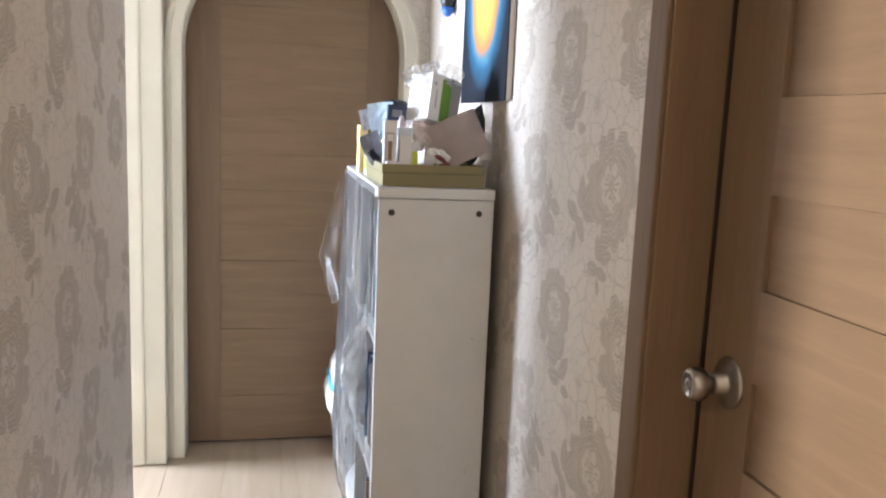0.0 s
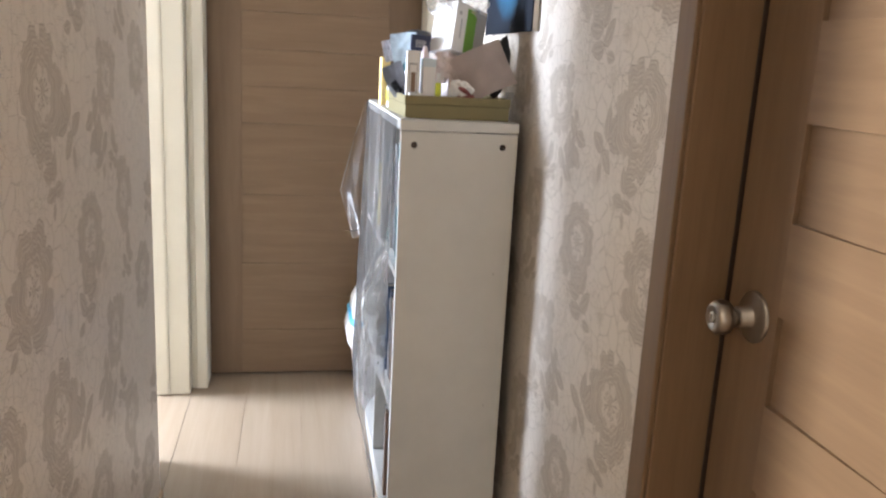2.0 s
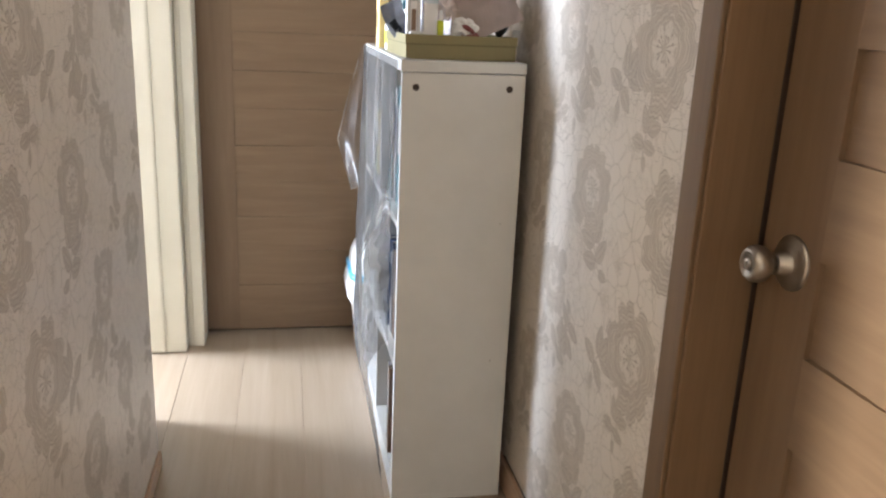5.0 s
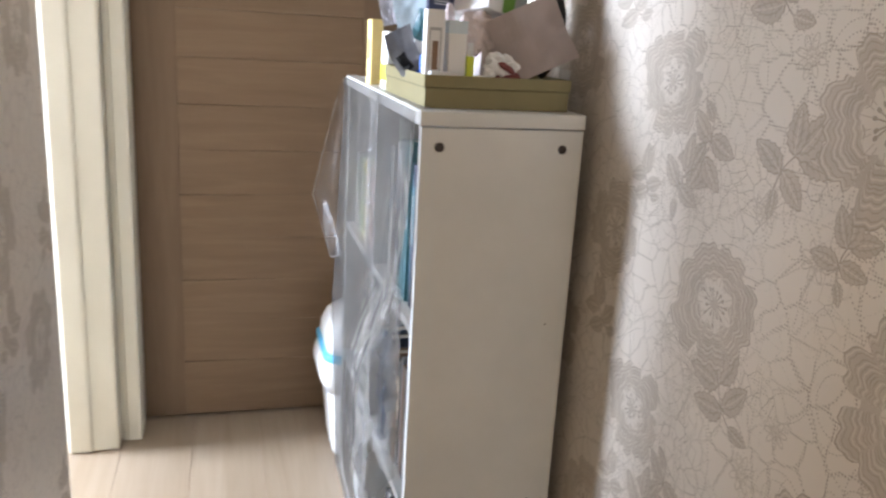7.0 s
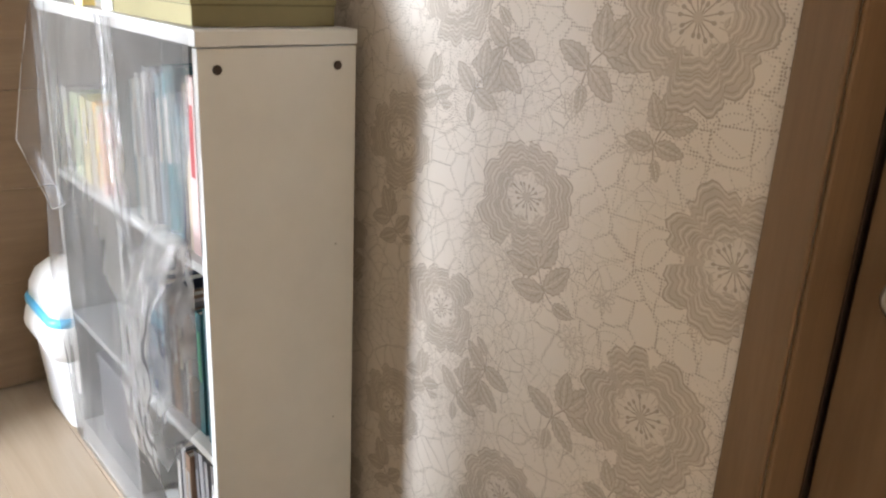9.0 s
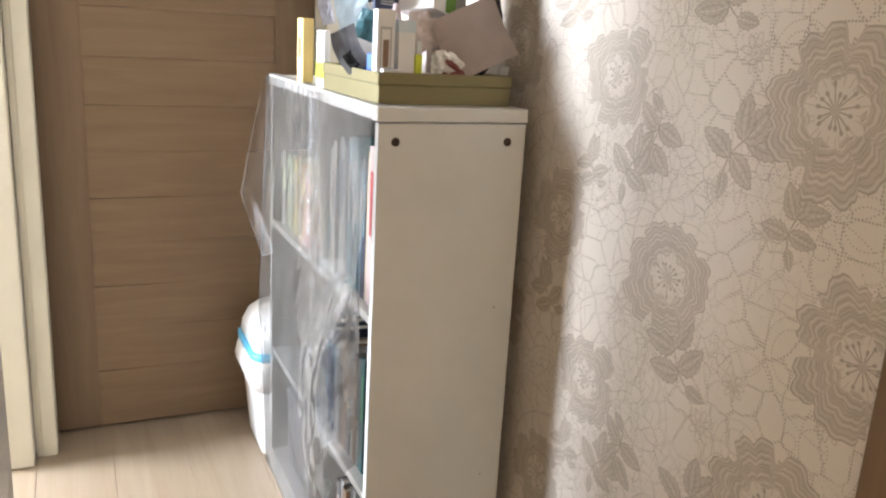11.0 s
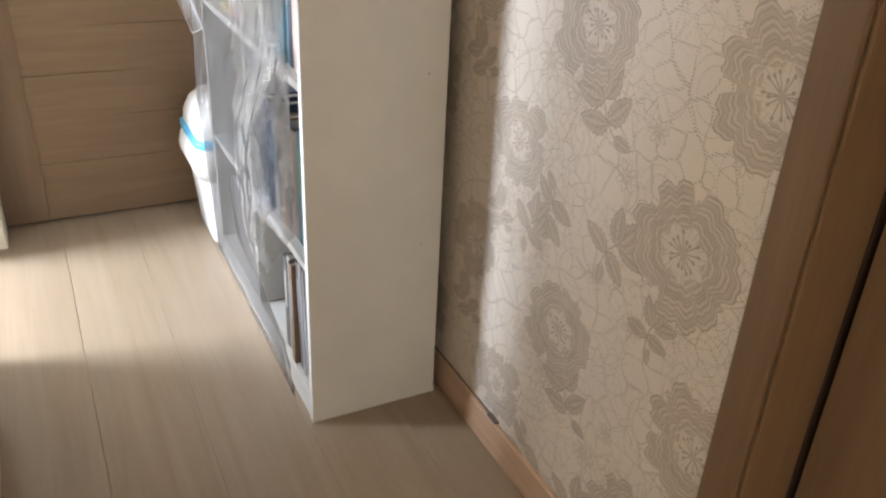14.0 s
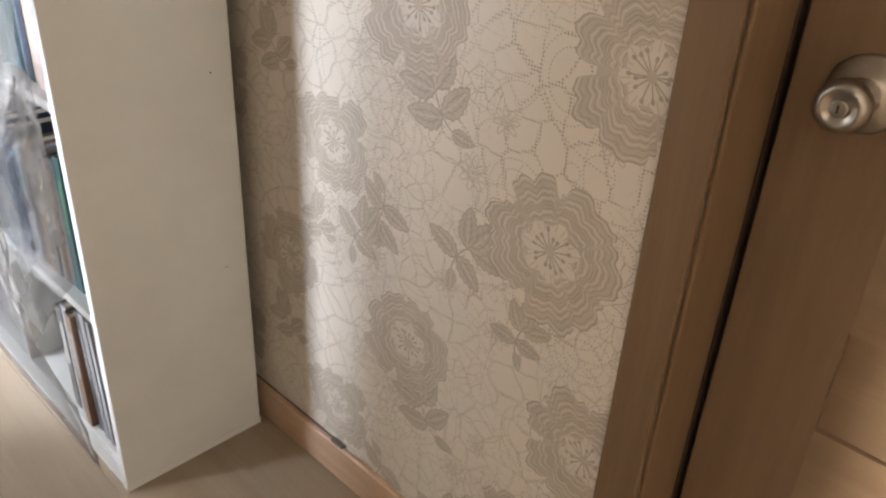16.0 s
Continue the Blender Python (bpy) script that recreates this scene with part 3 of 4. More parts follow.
# ---- clear plastic sheet over the bookcase front ----
def grid_sheet(rows, cols, where):
    bm = bmesh.new()
    g = [[bm.verts.new(where(i / (rows - 1), j / (cols - 1))) for j in range(cols)] for i in range(rows)]
    for i in range(rows - 1):
        for j in range(cols - 1):
            bm.faces.new((g[i][j], g[i][j + 1], g[i + 1][j + 1], g[i + 1][j]))
    return bm


def nz(a, b, c=0.0):
    return noise.noise(Vector((a, b, c)))


def lerp_table(t, table):
    for (a, va), (b, vb) in zip(table, table[1:]):
        if t <= b:
            return va + (vb - va) * (t - a) / (b - a)
    return table[-1][1]


NEAR_EDGE = ((0.0, 2.040), (0.06, 2.055), (0.16, 2.085), (0.25, 2.11), (0.33, 2.10), (0.365, 2.075), (0.60, 2.066), (0.74, 2.056), (0.79, 2.050), (0.82, 2.030), (0.86, 2.020), (1.0, 2.008), (1.2, 2.002))
BULGE = ((0.0, 0.004), (0.25, 0.016), (0.5, 0.034), (0.75, 0.026), (1.0, 0.006), (1.2, 0.0))
SWING = ((0.0, 0.0), (0.20, 0.012), (0.30, 0.034), (0.37, 0.050), (0.55, 0.046), (0.68, 0.044), (0.76, 0.020), (0.82, 0.004), (1.2, 0.0))


def swing(y, z):
    """How far the torn lower part hangs out from the case, most at its loose near edge."""
    f = min(1.0, max(0.0, (2.62 - y) / 0.42))
    return lerp_table(z, SWING) * f * f * (3 - 2 * f)


def main_sheet(s, t):
    z = 1.188 - 1.170 * t
    near = lerp_table(z, NEAR_EDGE) + 0.006 * nz(z * 14, 3.0)
    far = 2.897 + 0.010 * nz(z * 5, 8.0)
    y = far + (near - far) * s
    slack = min(1.0, max(0.0, (1.15 - z) / 0.25))
    fold = 0.0030 * nz(y * 5 + z * 1.5, z * 2.2) * slack + 0.0007 * nz(y * 26 + z * 4, z * 9, 4)
    loose = min(1.0, max(0.0, (s - 0.80) / 0.18)) * (1.0 if z < 0.85 else 0.2)
    x = 0.2565 - lerp_table(z, BULGE) * (0.4 + 0.6 * abs(math.sin(3.0 * y + 1.1))) - swing(y, z) + fold
    x -= abs(loose * 0.012 * nz(y * 22, z * 12, 2))
    return (min(x, 0.2595), y + loose * 0.006 * nz(y * 20, z * 22, 7), z)


def top_lap(s, t):
    y = 2.892 - 0.892 * s
    return (0.2595 + 0.030 * t + 0.004 * nz(y * 14, 1.0), y, 1.1925 + 0.0012 * abs(nz(y * 40, t * 5)))


def strip_sheet(s, t):
    """Narrow doubled strip hanging from the top edge down past the middle upright, torn at the end."""
    z = 1.185 - t * (0.44 + 0.035 * s)
    y = 2.428 - 0.090 * s - 0.07 * t + 0.007 * nz(z * 14, s * 3)
    x = 0.248 - 0.012 * t - 0.005 * nz(s * 5, z * 4, 5) - 0.0032 * nz(s * 7, z * 42)
    return (min(x, 0.2545), y, z)


def corner_fold(s, t):
    """Doubled film along the near upright of the top cubby."""
    z = 1.165 - 0.35 * t
    y = 2.020 + 0.085 * s * (1 - 0.35 * t) + 0.006 * nz(z * 11, s * 3)
    return (0.250 - 0.004 * nz(s * 5, z * 8, 3) - 0.004 * s * (1 - s), y, z)


def flap_rim(s, t):
    """Folded rim of the loose flap: down its outer edge and along its foot."""
    u, v = (0.0, s / 0.8) if s < 0.8 else ((s - 0.8) / 0.2, 1.0)
    x, y, z = loose_flap(u, v)
    w = 0.0026 * (t - 0.5)
    return (x + w, y - 0.002, z + (w if s >= 0.8 else 0.0))


def near_bunch(s, t):
    """Crumpled torn edge: gathered at the notch, swung out to a fold and drawn back to the case, pointed at the foot."""
    end = 0.47 - 0.106 * min(1.0, s / 0.35) + 0.05 * max(0.0, s - 0.35)
    z = 0.835 - (0.835 - end) * t
    if s < 0.35:
        f = s / 0.35
        y = 2.024 + 0.052 * f
        out = swing(2.076, z) * f ** 0.7
    else:
        y = 2.076 + (s - 0.35) / 0.65 * (0.05 + 0.17 * math.sin(math.pi * min(1.0, 0.1 + 0.75 * t)))
        out = swing(y, z)
    y += 0.005 * nz(z * 18, s * 4)
    x = 0.250 - out + 0.007 * nz(s * 6, z * 15, 9) + 0.0045 * nz(s * 14, z * 38)
    return (min(x, 0.2585 - 0.5 * out), y, z)


def loose_flap(s, t):
    out = 0.006 + 0.095 * min(1.0, t / 0.66) ** 0.85 * (1.0 - 0.45 * max(0, t - 0.66) / 0.34)
    z = 1.186 - (0.455 - 0.035 * s) * t
    x = 0.262 - out * (1 - s) - 0.030 * t * s
    y = 2.888 - 0.20 * t - 0.045 * s * t + 0.010 * math.sin(5.0 * s + 2.0 * t) * min(1, 2 * t) + 0.004 * nz(s * 5, z * 9)
    return (x, y, z)


wrap = thing("plastic_sheet", pose(0, 0, 0), "crinkled clear plastic sheet draped over the bookcase front", "plastic sheet")
part("main_sheet", grid_sheet(150, 110, lambda i, j: main_sheet(j, i)), M_FILM, wrap, smooth=True)
part("top_lap", grid_sheet(6, 90, lambda i, j: top_lap(j, i)), M_TISSUE, wrap, "clear tape over the top edge", smooth=True)
part("hanging_strip", grid_sheet(90, 16, lambda i, j: strip_sheet(j, i)), M_BUNCH, wrap, smooth=True)
part("crumpled_edge", grid_sheet(130, 44, lambda i, j: near_bunch(j, i)), M_TORN, wrap, smooth=True)
part("corner_fold", grid_sheet(70, 14, lambda i, j: corner_fold(j, i)), M_BUNCH, wrap, smooth=True)
part("flap_rim", grid_sheet(90, 3, lambda i, j: flap_rim(i / 1.0, j)), M_TISSUE, wrap, smooth=True)
part("loose_flap", grid_sheet(60, 18, lambda i, j: loose_flap(j, i)), M_FLAP, wrap, smooth=True)


# ---- books in the cubbies ----
BOOK_COLOURS = {
    "red": (0.42, 0.06, 0.06), "maroon": (0.22, 0.035, 0.05), "pink": (0.62, 0.30, 0.32), "pale pink": (0.70, 0.55, 0.53), "orange": (0.72, 0.34, 0.10),
    "yellow": (0.72, 0.60, 0.24), "pale green": (0.46, 0.56, 0.36), "green": (0.07, 0.28, 0.14), "teal": (0.045, 0.16, 0.185), "dark teal": (0.02, 0.10, 0.11),
    "cyan": (0.15, 0.31, 0.37), "blue": (0.04, 0.07, 0.125), "navy": (0.025, 0.035, 0.07), "grey": (0.34, 0.34, 0.35), "dark grey": (0.10, 0.10, 0.10),
    "white": (0.58, 0.57, 0.55), "beige": (0.56, 0.48, 0.37), "brown": (0.22, 0.13, 0.08), "violet": (0.20, 0.14, 0.32)}
BOOK_MATS = {k: plain("book_cover_" + k.replace(" ", "_"), c, 0.4, vary=0.10, scale=30) for k, c in BOOK_COLOURS.items()}


def book(colour, y, z, thick, height, depth=0.20, lean=0.0, x=0.285, stripe=None):
    b = thing("book", pose(x, y, z, lean), colour + " book standing in a bookcase cubby", "book", "books in the bookcase")
    c = 0.0018
    cover = part("cover", boxes((0, depth, 0, c, 0, height), (0, depth, thick - c, thick, 0, height), (0, c, c, thick - c, 0, height)), BOOK_MATS[colour], b)
    part("pages", boxes((c + 0.0005, depth - 0.004, c + 0.0003, thick - c - 0.0003, 0.003, height - 0.003)), M_PAGES, b)
    if stripe:
        part("spine_title", boxes((-0.0006, 0.0, thick * 0.25, thick * 0.75, height * 0.45, height * 0.85)), BOOK_MATS[stripe], cover)
    return b


def fill(y, z, rows, wide=1.0, front=0.284):
    for colour, thick, height, lean, stripe in rows:
        thick *= wide
        book(colour, y, z, thick, height, 0.19 + 0.03 * random.random(), lean, front + 0.012 * random.random(), stripe)
        y += thick + 0.0016 + (0.010 if lean else 0.0)


Z1, Z2, Z3 = (z + T + 0.0004 for z in SHELF_Z)
YA, YB = BY0 + T + 0.002, MID + T / 2 + 0.002
fill(YA + 0.004, Z3, [("white", 0.010, 0.320, 0, "pale pink"), ("violet", 0.008, 0.305, 0, None), ("pink", 0.012, 0.299, 0, "white"), ("pale pink", 0.022, 0.320, 0, "red"),
                      ("beige", 0.014, 0.305, 0, None), ("navy", 0.016, 0.287, 0, "cyan"), ("cyan", 0.014, 0.262, 0, "white"), ("teal", 0.026, 0.327, 0, "white"),
                      ("grey", 0.020, 0.320, 0, "white"), ("teal", 0.018, 0.305, 0, "beige"), ("dark grey", 0.012, 0.293, 0, None), ("grey", 0.024, 0.311, 0, "navy"),
                      ("white", 0.016, 0.298, 0, "grey"), ("beige", 0.022, 0.281, 0, "brown"), ("dark teal", 0.020, 0.276, 0, "white")], 1.38)
fill(YB + 0.012, Z3, [("maroon", 0.020, 0.225, 0, "pink"), ("red", 0.018, 0.205, 0, "white"), ("pink", 0.012, 0.180, 0, None), ("white", 0.014, 0.192, 0, "orange"), ("orange", 0.014, 0.198, 0, "yellow"),
                      ("beige", 0.018, 0.196, 0, None), ("yellow", 0.018, 0.200, 0, "white"), ("yellow", 0.016, 0.198, 0, "green"), ("pale green", 0.022, 0.200, 0, "white"),
                      ("pale green", 0.018, 0.196, 0, "green"), ("white", 0.020, 0.205, 0, "pale green")], 1.85)
fill(YA + 0.002, Z2, [("dark teal", 0.034, 0.285, 0, None), ("dark teal", 0.012, 0.270, 0, None), ("dark teal", 0.014, 0.262, 0, "green"), ("dark grey", 0.014, 0.252, 0, None), ("brown", 0.012, 0.248, 0, None),
                      ("grey", 0.008, 0.260, 0, None), ("dark grey", 0.014, 0.246, 0, "beige"), ("brown", 0.018, 0.256, 0, "grey"), ("dark grey", 0.012, 0.250, 0, None), ("grey", 0.012, 0.240, 0, "navy"),
                      ("navy", 0.020, 0.262, 0, "cyan"), ("blue", 0.022, 0.268, 0, "navy"), ("blue", 0.014, 0.250, 0, "white")], 1.6)
fill(YB + 0.004, Z2, [("green", 0.014, 0.215, 0, "orange"), ("white", 0.010, 0.150, 0, "green"), ("pale pink", 0.016, 0.120, 0, None), ("grey", 0.030, 0.130, 0, None)])
fill(YA, Z1, [("grey", 0.010, 0.285, 0, None), ("dark grey", 0.008, 0.292, -2, "white"), ("grey", 0.008, 0.285, -3, None), ("grey", 0.012, 0.290, -3, None), ("dark grey", 0.012, 0.280, -3, "grey"),
                      ("brown", 0.014, 0.265, 0, "grey"), ("dark grey", 0.012, 0.258, 0, "beige"), ("grey", 0.016, 0.262, 0, None), ("dark grey", 0.016, 0.250, 0, "white")], 1.5, 0.271)
crate = thing("storage_box", pose(0.30, 2.455, Z1), "grey cardboard box in the lowest cubby", "box")
part("body", boxes((0, 0.24, 0, 0.34, 0, 0.20), bevel=0.003), BOOK_MATS["grey"], crate)
part("lid", boxes((-0.004, 0.244, -0.004, 0.344, 0.2005, 0.23), bevel=0.003), BOOK_MATS["grey"], crate)


# ---- gold tin tray and its clutter on top of the bookcase ----
TIN_Z = BH + 0.0005
tin = thing("tin_tray", pose(0.4135, 2.216, TIN_Z, 0, 0, 1.0), "shallow matt gold tin on top of the bookcase", "tin")
bm = bmesh.new()
for x0, x1, y0, y1 in ((-0.137, 0.137, -0.172, -0.1695), (-0.137, 0.137, 0.1695, 0.172), (-0.137, -0.1345, -0.1695, 0.1695), (0.1345, 0.137, -0.1695, 0.1695)):
    box(bm, x0, x1, y0, y1, 0.0, 0.036, 0.0006)
box(bm, -0.1345, 0.1345, -0.1695, 0.1695, 0.0, 0.003)
tin_base = part("base", bm, M_GOLD, tin)
bm = bmesh.new()
for x0, x1, y0, y1 in ((-0.1395, 0.1395, -0.1745, -0.1720), (-0.1395, 0.1395, 0.1720, 0.1745), (-0.1395, -0.1370, -0.1720, 0.1720), (0.1370, 0.1395, -0.1720, 0.1720)):
    box(bm, x0, x1, y0, y1, 0.0365, 0.058, 0.0008)
part("rim", bm, M_GOLD, tin, "rolled gold rim")
part("seam", boxes((-0.1375, 0.1375, -0.1728, -0.1721, 0.034, 0.038), (-0.1382, -0.1373, -0.17, 0.17, 0.034, 0.038)), M_GOLD_DK, tin_base)
IN_Z = TIN_Z + 0.0035


def carton(name, m, w, d, h, material, label, extra=()):
    c = thing(name, m, label, "box")
    body = part("body", boxes((-w / 2, w / 2, -d / 2, d / 2, 0, h), bevel=0.0012), material, c)
    for pname, rows, pm in extra:
        part(pname, boxes(*rows), pm, body)
    return c


def crumple(name, m, size, material, label, category, seed, rough=0.28, detail=3):
    """A crumpled soft pack: a folded, creased lump."""
    bm = bmesh.new()
    bmesh.ops.create_icosphere(bm, subdivisions=detail, radius=1.0)
    for v in bm.verts:
        k = 1 + rough * noise.noise(v.co * 2.3 + Vector((seed, 0, 0))) + 0.6 * rough * abs(noise.noise(v.co * 5.1 + Vector((0, seed, 0))))
        v.co = Vector((v.co.x * size[0] * k, v.co.y * size[1] * k, v.co.z * size[2] * k))
    low = min(v.co.z for v in bm.verts)
    for v in bm.verts:
        v.co.z -= low
    ob = part(name, bm, material, m=m)
    return tagged(ob, label, category)


def bent_sheet(w, h, curl, crease=0.0, n=14, thick=0.0012):
    bm = bmesh.new()
    rows = []
    for i in range(n + 1):
        row = []
        for j in range(n + 1):
            u, v = i / n - 0.5, j / n
            row.append(bm.verts.new((u * w, curl * (4 * u * u - 1) + crease * math.sin(v * math.pi) + 0.004 * nz(u * 5, v * 5, w * 90), v * h)))
        rows.append(row)
    for i in range(n):
        for j in range(n):
            bm.faces.new((rows[i][j], rows[i + 1][j], rows[i + 1][j + 1], rows[i][j + 1]))
    bmesh.ops.solidify(bm, geom=bm.faces[:], thickness=thick)
    return bm


carton("slim_box", pose(0.3010, 2.085, IN_Z, 0, 0, -4), 0.034, 0.030, 0.166, M_WHITE, "slim white carton with a small brown picture standing in the tin",
       [("picture_print", [(-0.005, 0.006, -0.0156, -0.0151, 0.062, 0.112)], BOOK_MATS["brown"]), ("text_bar", [(-0.011, 0.011, -0.0156, -0.0151, 0.036, 0.039), (-0.011, 0.006, -0.0156, -0.0151, 0.042, 0.044)], M_GREY),
        ("frame_print", [(-0.011, -0.0085, -0.0156, -0.0151, 0.052, 0.135), (0.0085, 0.011, -0.0156, -0.0151, 0.052, 0.135), (-0.0085, 0.0085, -0.0156, -0.0151, 0.130, 0.135)], M_GREY)])
carton("slim_box", pose(0.3410, 2.085, IN_Z, 0, 0, 3), 0.034, 0.030, 0.148, M_WHITE, "plain slim white carton with a grey cap standing in the tin",
       [("cap", [(-0.0175, 0.0175, -0.0155, 0.0155, 0.1265, 0.1485)], M_PALEBLUE)])
carton("small_carton", pose(0.3070, 2.0575, IN_Z), 0.036, 0.016, 0.060, M_WHITE, "small white carton lying in the tin")
stick = carton("lime_stick", pose(0.3670, 2.080, IN_Z, 3), 0.014, 0.014, 0.088, M_LIME, "lime plastic stick standing in the tin", [("tip", [(-0.0045, 0.0045, -0.0045, 0.0045, 0.0885, 0.112)], M_WHITE)])
for i, (x, y, w) in enumerate(((0.385, 2.066, 0.020), (0.407, 2.070, 0.018))):
    carton("white_bottle_cap", pose(x, y, IN_Z, 0, 0, 12 * i), w, w, 0.055 - 0.006 * i, M_WHITE, "small white plastic cap in the tin")
carton("navy_card_box", pose(0.3260, 2.150, IN_Z + 0.165, -8, 4, 8), 0.052, 0.012, 0.042, M_NAVY, "small navy card box leaning on the cartons",
       [("label_bars", [(-0.014, 0.014, -0.0066, -0.0061, 0.010 + 0.005 * i, 0.0125 + 0.005 * i) for i in range(4)], M_GREY)])
carton("blue_case", pose(0.3070, 2.135, IN_Z, 0, 0, 10), 0.026, 0.036, 0.085, M_DEEPBLUE, "deep blue plastic case in the tin")
carton("blue_case", pose(0.3020, 2.215, IN_Z, 0, 0, -6), 0.028, 0.05, 0.060, M_DEEPBLUE, "deep blue plastic case in the tin")
tissue_box = carton("tissue_box", pose(0.4220, 2.150, IN_Z + 0.158, -6, 13, 32), 0.112, 0.085, 0.128, M_WHITE, "white and green tissue carton tilted on the pile in the tin",
                    [("green_panel", [(-0.016, 0.018, -0.0432, -0.0426, 0.003, 0.118)], M_GREEN), ("grey_panel", [(0.0185, 0.0545, -0.0432, -0.0426, 0.003, 0.118)], M_GREY),
                     ("text_bar", [(-0.036, -0.032, -0.0432, -0.0426, 0.035, 0.085), (-0.045, -0.037, -0.0432, -0.0426, 0.095, 0.104)], M_GREY)])
carton("support_carton", pose(0.4340, 2.185, IN_Z, 0, 0, 20), 0.11, 0.11, 0.145, M_MAUVE, "beige carton lying under the tissue carton")
def loose_wrap(w, h, curl, m):
    ob = part("crumpled_wrap", bent_sheet(w, h, curl, 0.012, thick=0.0006), M_TISSUE, m=m)
    return tagged(ob, "folded clear plastic wrap sticking out of the tissue carton", "plastic wrap")


loose_wrap(0.060, 0.062, 0.022, pose(0.4560, 2.150, IN_Z + 0.262, -12, 38, 10))
loose_wrap(0.050, 0.050, -0.018, pose(0.4300, 2.165, IN_Z + 0.276, 14, -16, -20))
loose_wrap(0.055, 0.040, 0.016, pose(0.3800, 2.140, IN_Z + 0.272, -30, -28, 12))
sheet = part("folded_card", bent_sheet(0.138, 0.124, 0.016, 0.010), M_MAUVE, m=pose(0.5120, 2.066, IN_Z + 0.068, -12, -25, -4))
tagged(sheet, "mauve beige folded card leaning out of the tin", "card")
crumple("black_pouch", pose(0.5290, 2.135, IN_Z + 0.050, 0, 8, 0), (0.026, 0.022, 0.080), M_BLACK, "black soft pouch behind the card", "pouch", 5.0, 0.2)
crumple("snack_bag", pose(0.417, 2.082, IN_Z + 0.036, 0, 28, 0), (0.032, 0.013, 0.026), M_WHITE, "crumpled white foil bag in the tin", "bag", 1.4, 0.55, 4)
crumple("red_wrapper", pose(0.432, 2.066, IN_Z + 0.066, 0, 30, 0), (0.016, 0.004, 0.006), M_MAROON, "crumpled red wrapper in the tin", "wrapper", 6.4, 0.4)
crumple("maroon_pack", pose(0.448, 2.080, IN_Z), (0.040, 0.020, 0.030), M_MAROON, "maroon soft pack in the tin", "pack", 2.2, 0.25)
pouch = part("grey_pouch", bent_sheet(0.062, 0.085, 0.016, 0.014, thick=0.004), M_SILVER, m=pose(0.297, 2.20, IN_Z + 0.052, -14, -24, 16))
tagged(pouch, "creased grey foil pouch drooping in the tin", "pouch")
fold = part("dark_pouch", bent_sheet(0.020, 0.034, 0.006, 0.005, thick=0.003), M_BLACK, m=pose(0.284, 2.19, IN_Z + 0.055, -10, -38, 10))
tagged(fold, "black and lime edged pouch drooping in the tin", "pouch")
pouch2 = part("teal_pouch", bent_sheet(0.056, 0.060, 0.014, 0.012, thick=0.004), M_TEAL, m=pose(0.315, 2.23, IN_Z + 0.105, -6, 18, -12))
tagged(pouch2, "creased teal pouch in the tin", "pouch")
crumple("crumpled_paper", pose(0.385, 2.125, IN_Z + 0.085, 0, 12, 0), (0.036, 0.02, 0.036), M_MAUVE, "crumpled beige paper behind the cartons", "paper", 5.7, 0.5, 4)
tube = thing("pink_tube", pose(0.336, 2.118, IN_Z, 0, 0, 0), "white tube with a pink tapered cap standing in the tin", "tube")
part("body", lathe([(0.0, 0.0), (0.011, 0.0), (0.011, 0.145), (0.0, 0.146)], 20), M_WHITE, tube, smooth=True)
part("cap", lathe([(0.0115, 0.1465), (0.010, 0.160), (0.005, 0.178), (0.0, 0.180)], 20), M_PINK, tube, "pink tapered cap", True)
flap_bag = part("pale_bag", bent_sheet(0.078, 0.085, 0.012, 0.006), M_PALEBLUE, m=pose(0.3120, 2.28, IN_Z + 0.130, -10, -8, 10))
tagged(flap_bag, "pale blue plastic bag standing out of the tin", "bag")
clear_bag = part("clear_pack", bent_sheet(0.03, 0.06, 0.004, 0.004), M_LILAC, m=pose(0.2720, 2.34, IN_Z + 0.135, -6, -14, 0))
tagged(clear_bag, "small clear grey pack standing out of the tin", "pack")
crumple("soft_case", pose(0.3460, 2.33, IN_Z + 0.1835, 0, 0, 0), (0.040, 0.028, 0.020), M_BLACK, "black soft case at the back of the tin", "case", 9.9, 0.2)
carton("tall_carton", pose(0.3610, 2.335, IN_Z, 0, 0, 6), 0.10, 0.06, 0.183, M_WHITE, "white carton at the back of the tin")
yb = thing("yellow_booklet", pose(0.2810, 2.575, TIN_Z, 0, 0, 4), "thin yellow booklet standing on the bookcase", "booklet")
part("cover", boxes((-0.014, 0.014, -0.02, 0.02, 0, 0.150), bevel=0.002), M_YELLOW, yb)
part("text_bar", boxes((-0.0146, -0.0141, -0.008, 0.008, 0.06, 0.105)), M_GOLD_DK, yb)
wb = thing("white_booklet", pose(0.2870, 2.44, TIN_Z, 0, 0, 8), "thin white booklet standing beside the tin", "booklet")
part("cover", boxes((-0.008, 0.008, -0.02, 0.02, 0, 0.125), bevel=0.002), M_WHITE, wb)
part("lime_band", boxes((-0.0086, 0.0086, -0.0206, 0.0206, 0.02, 0.055)), M_LIME, wb)
part_card = part("white_card", bent_sheet(0.02, 0.075, 0.001, 0.0), M_WHITE, m=pose(0.5610, 2.10, TIN_Z, 0, 4, 0))
tagged(part_card, "white card slipped between the tin and the wall", "card")


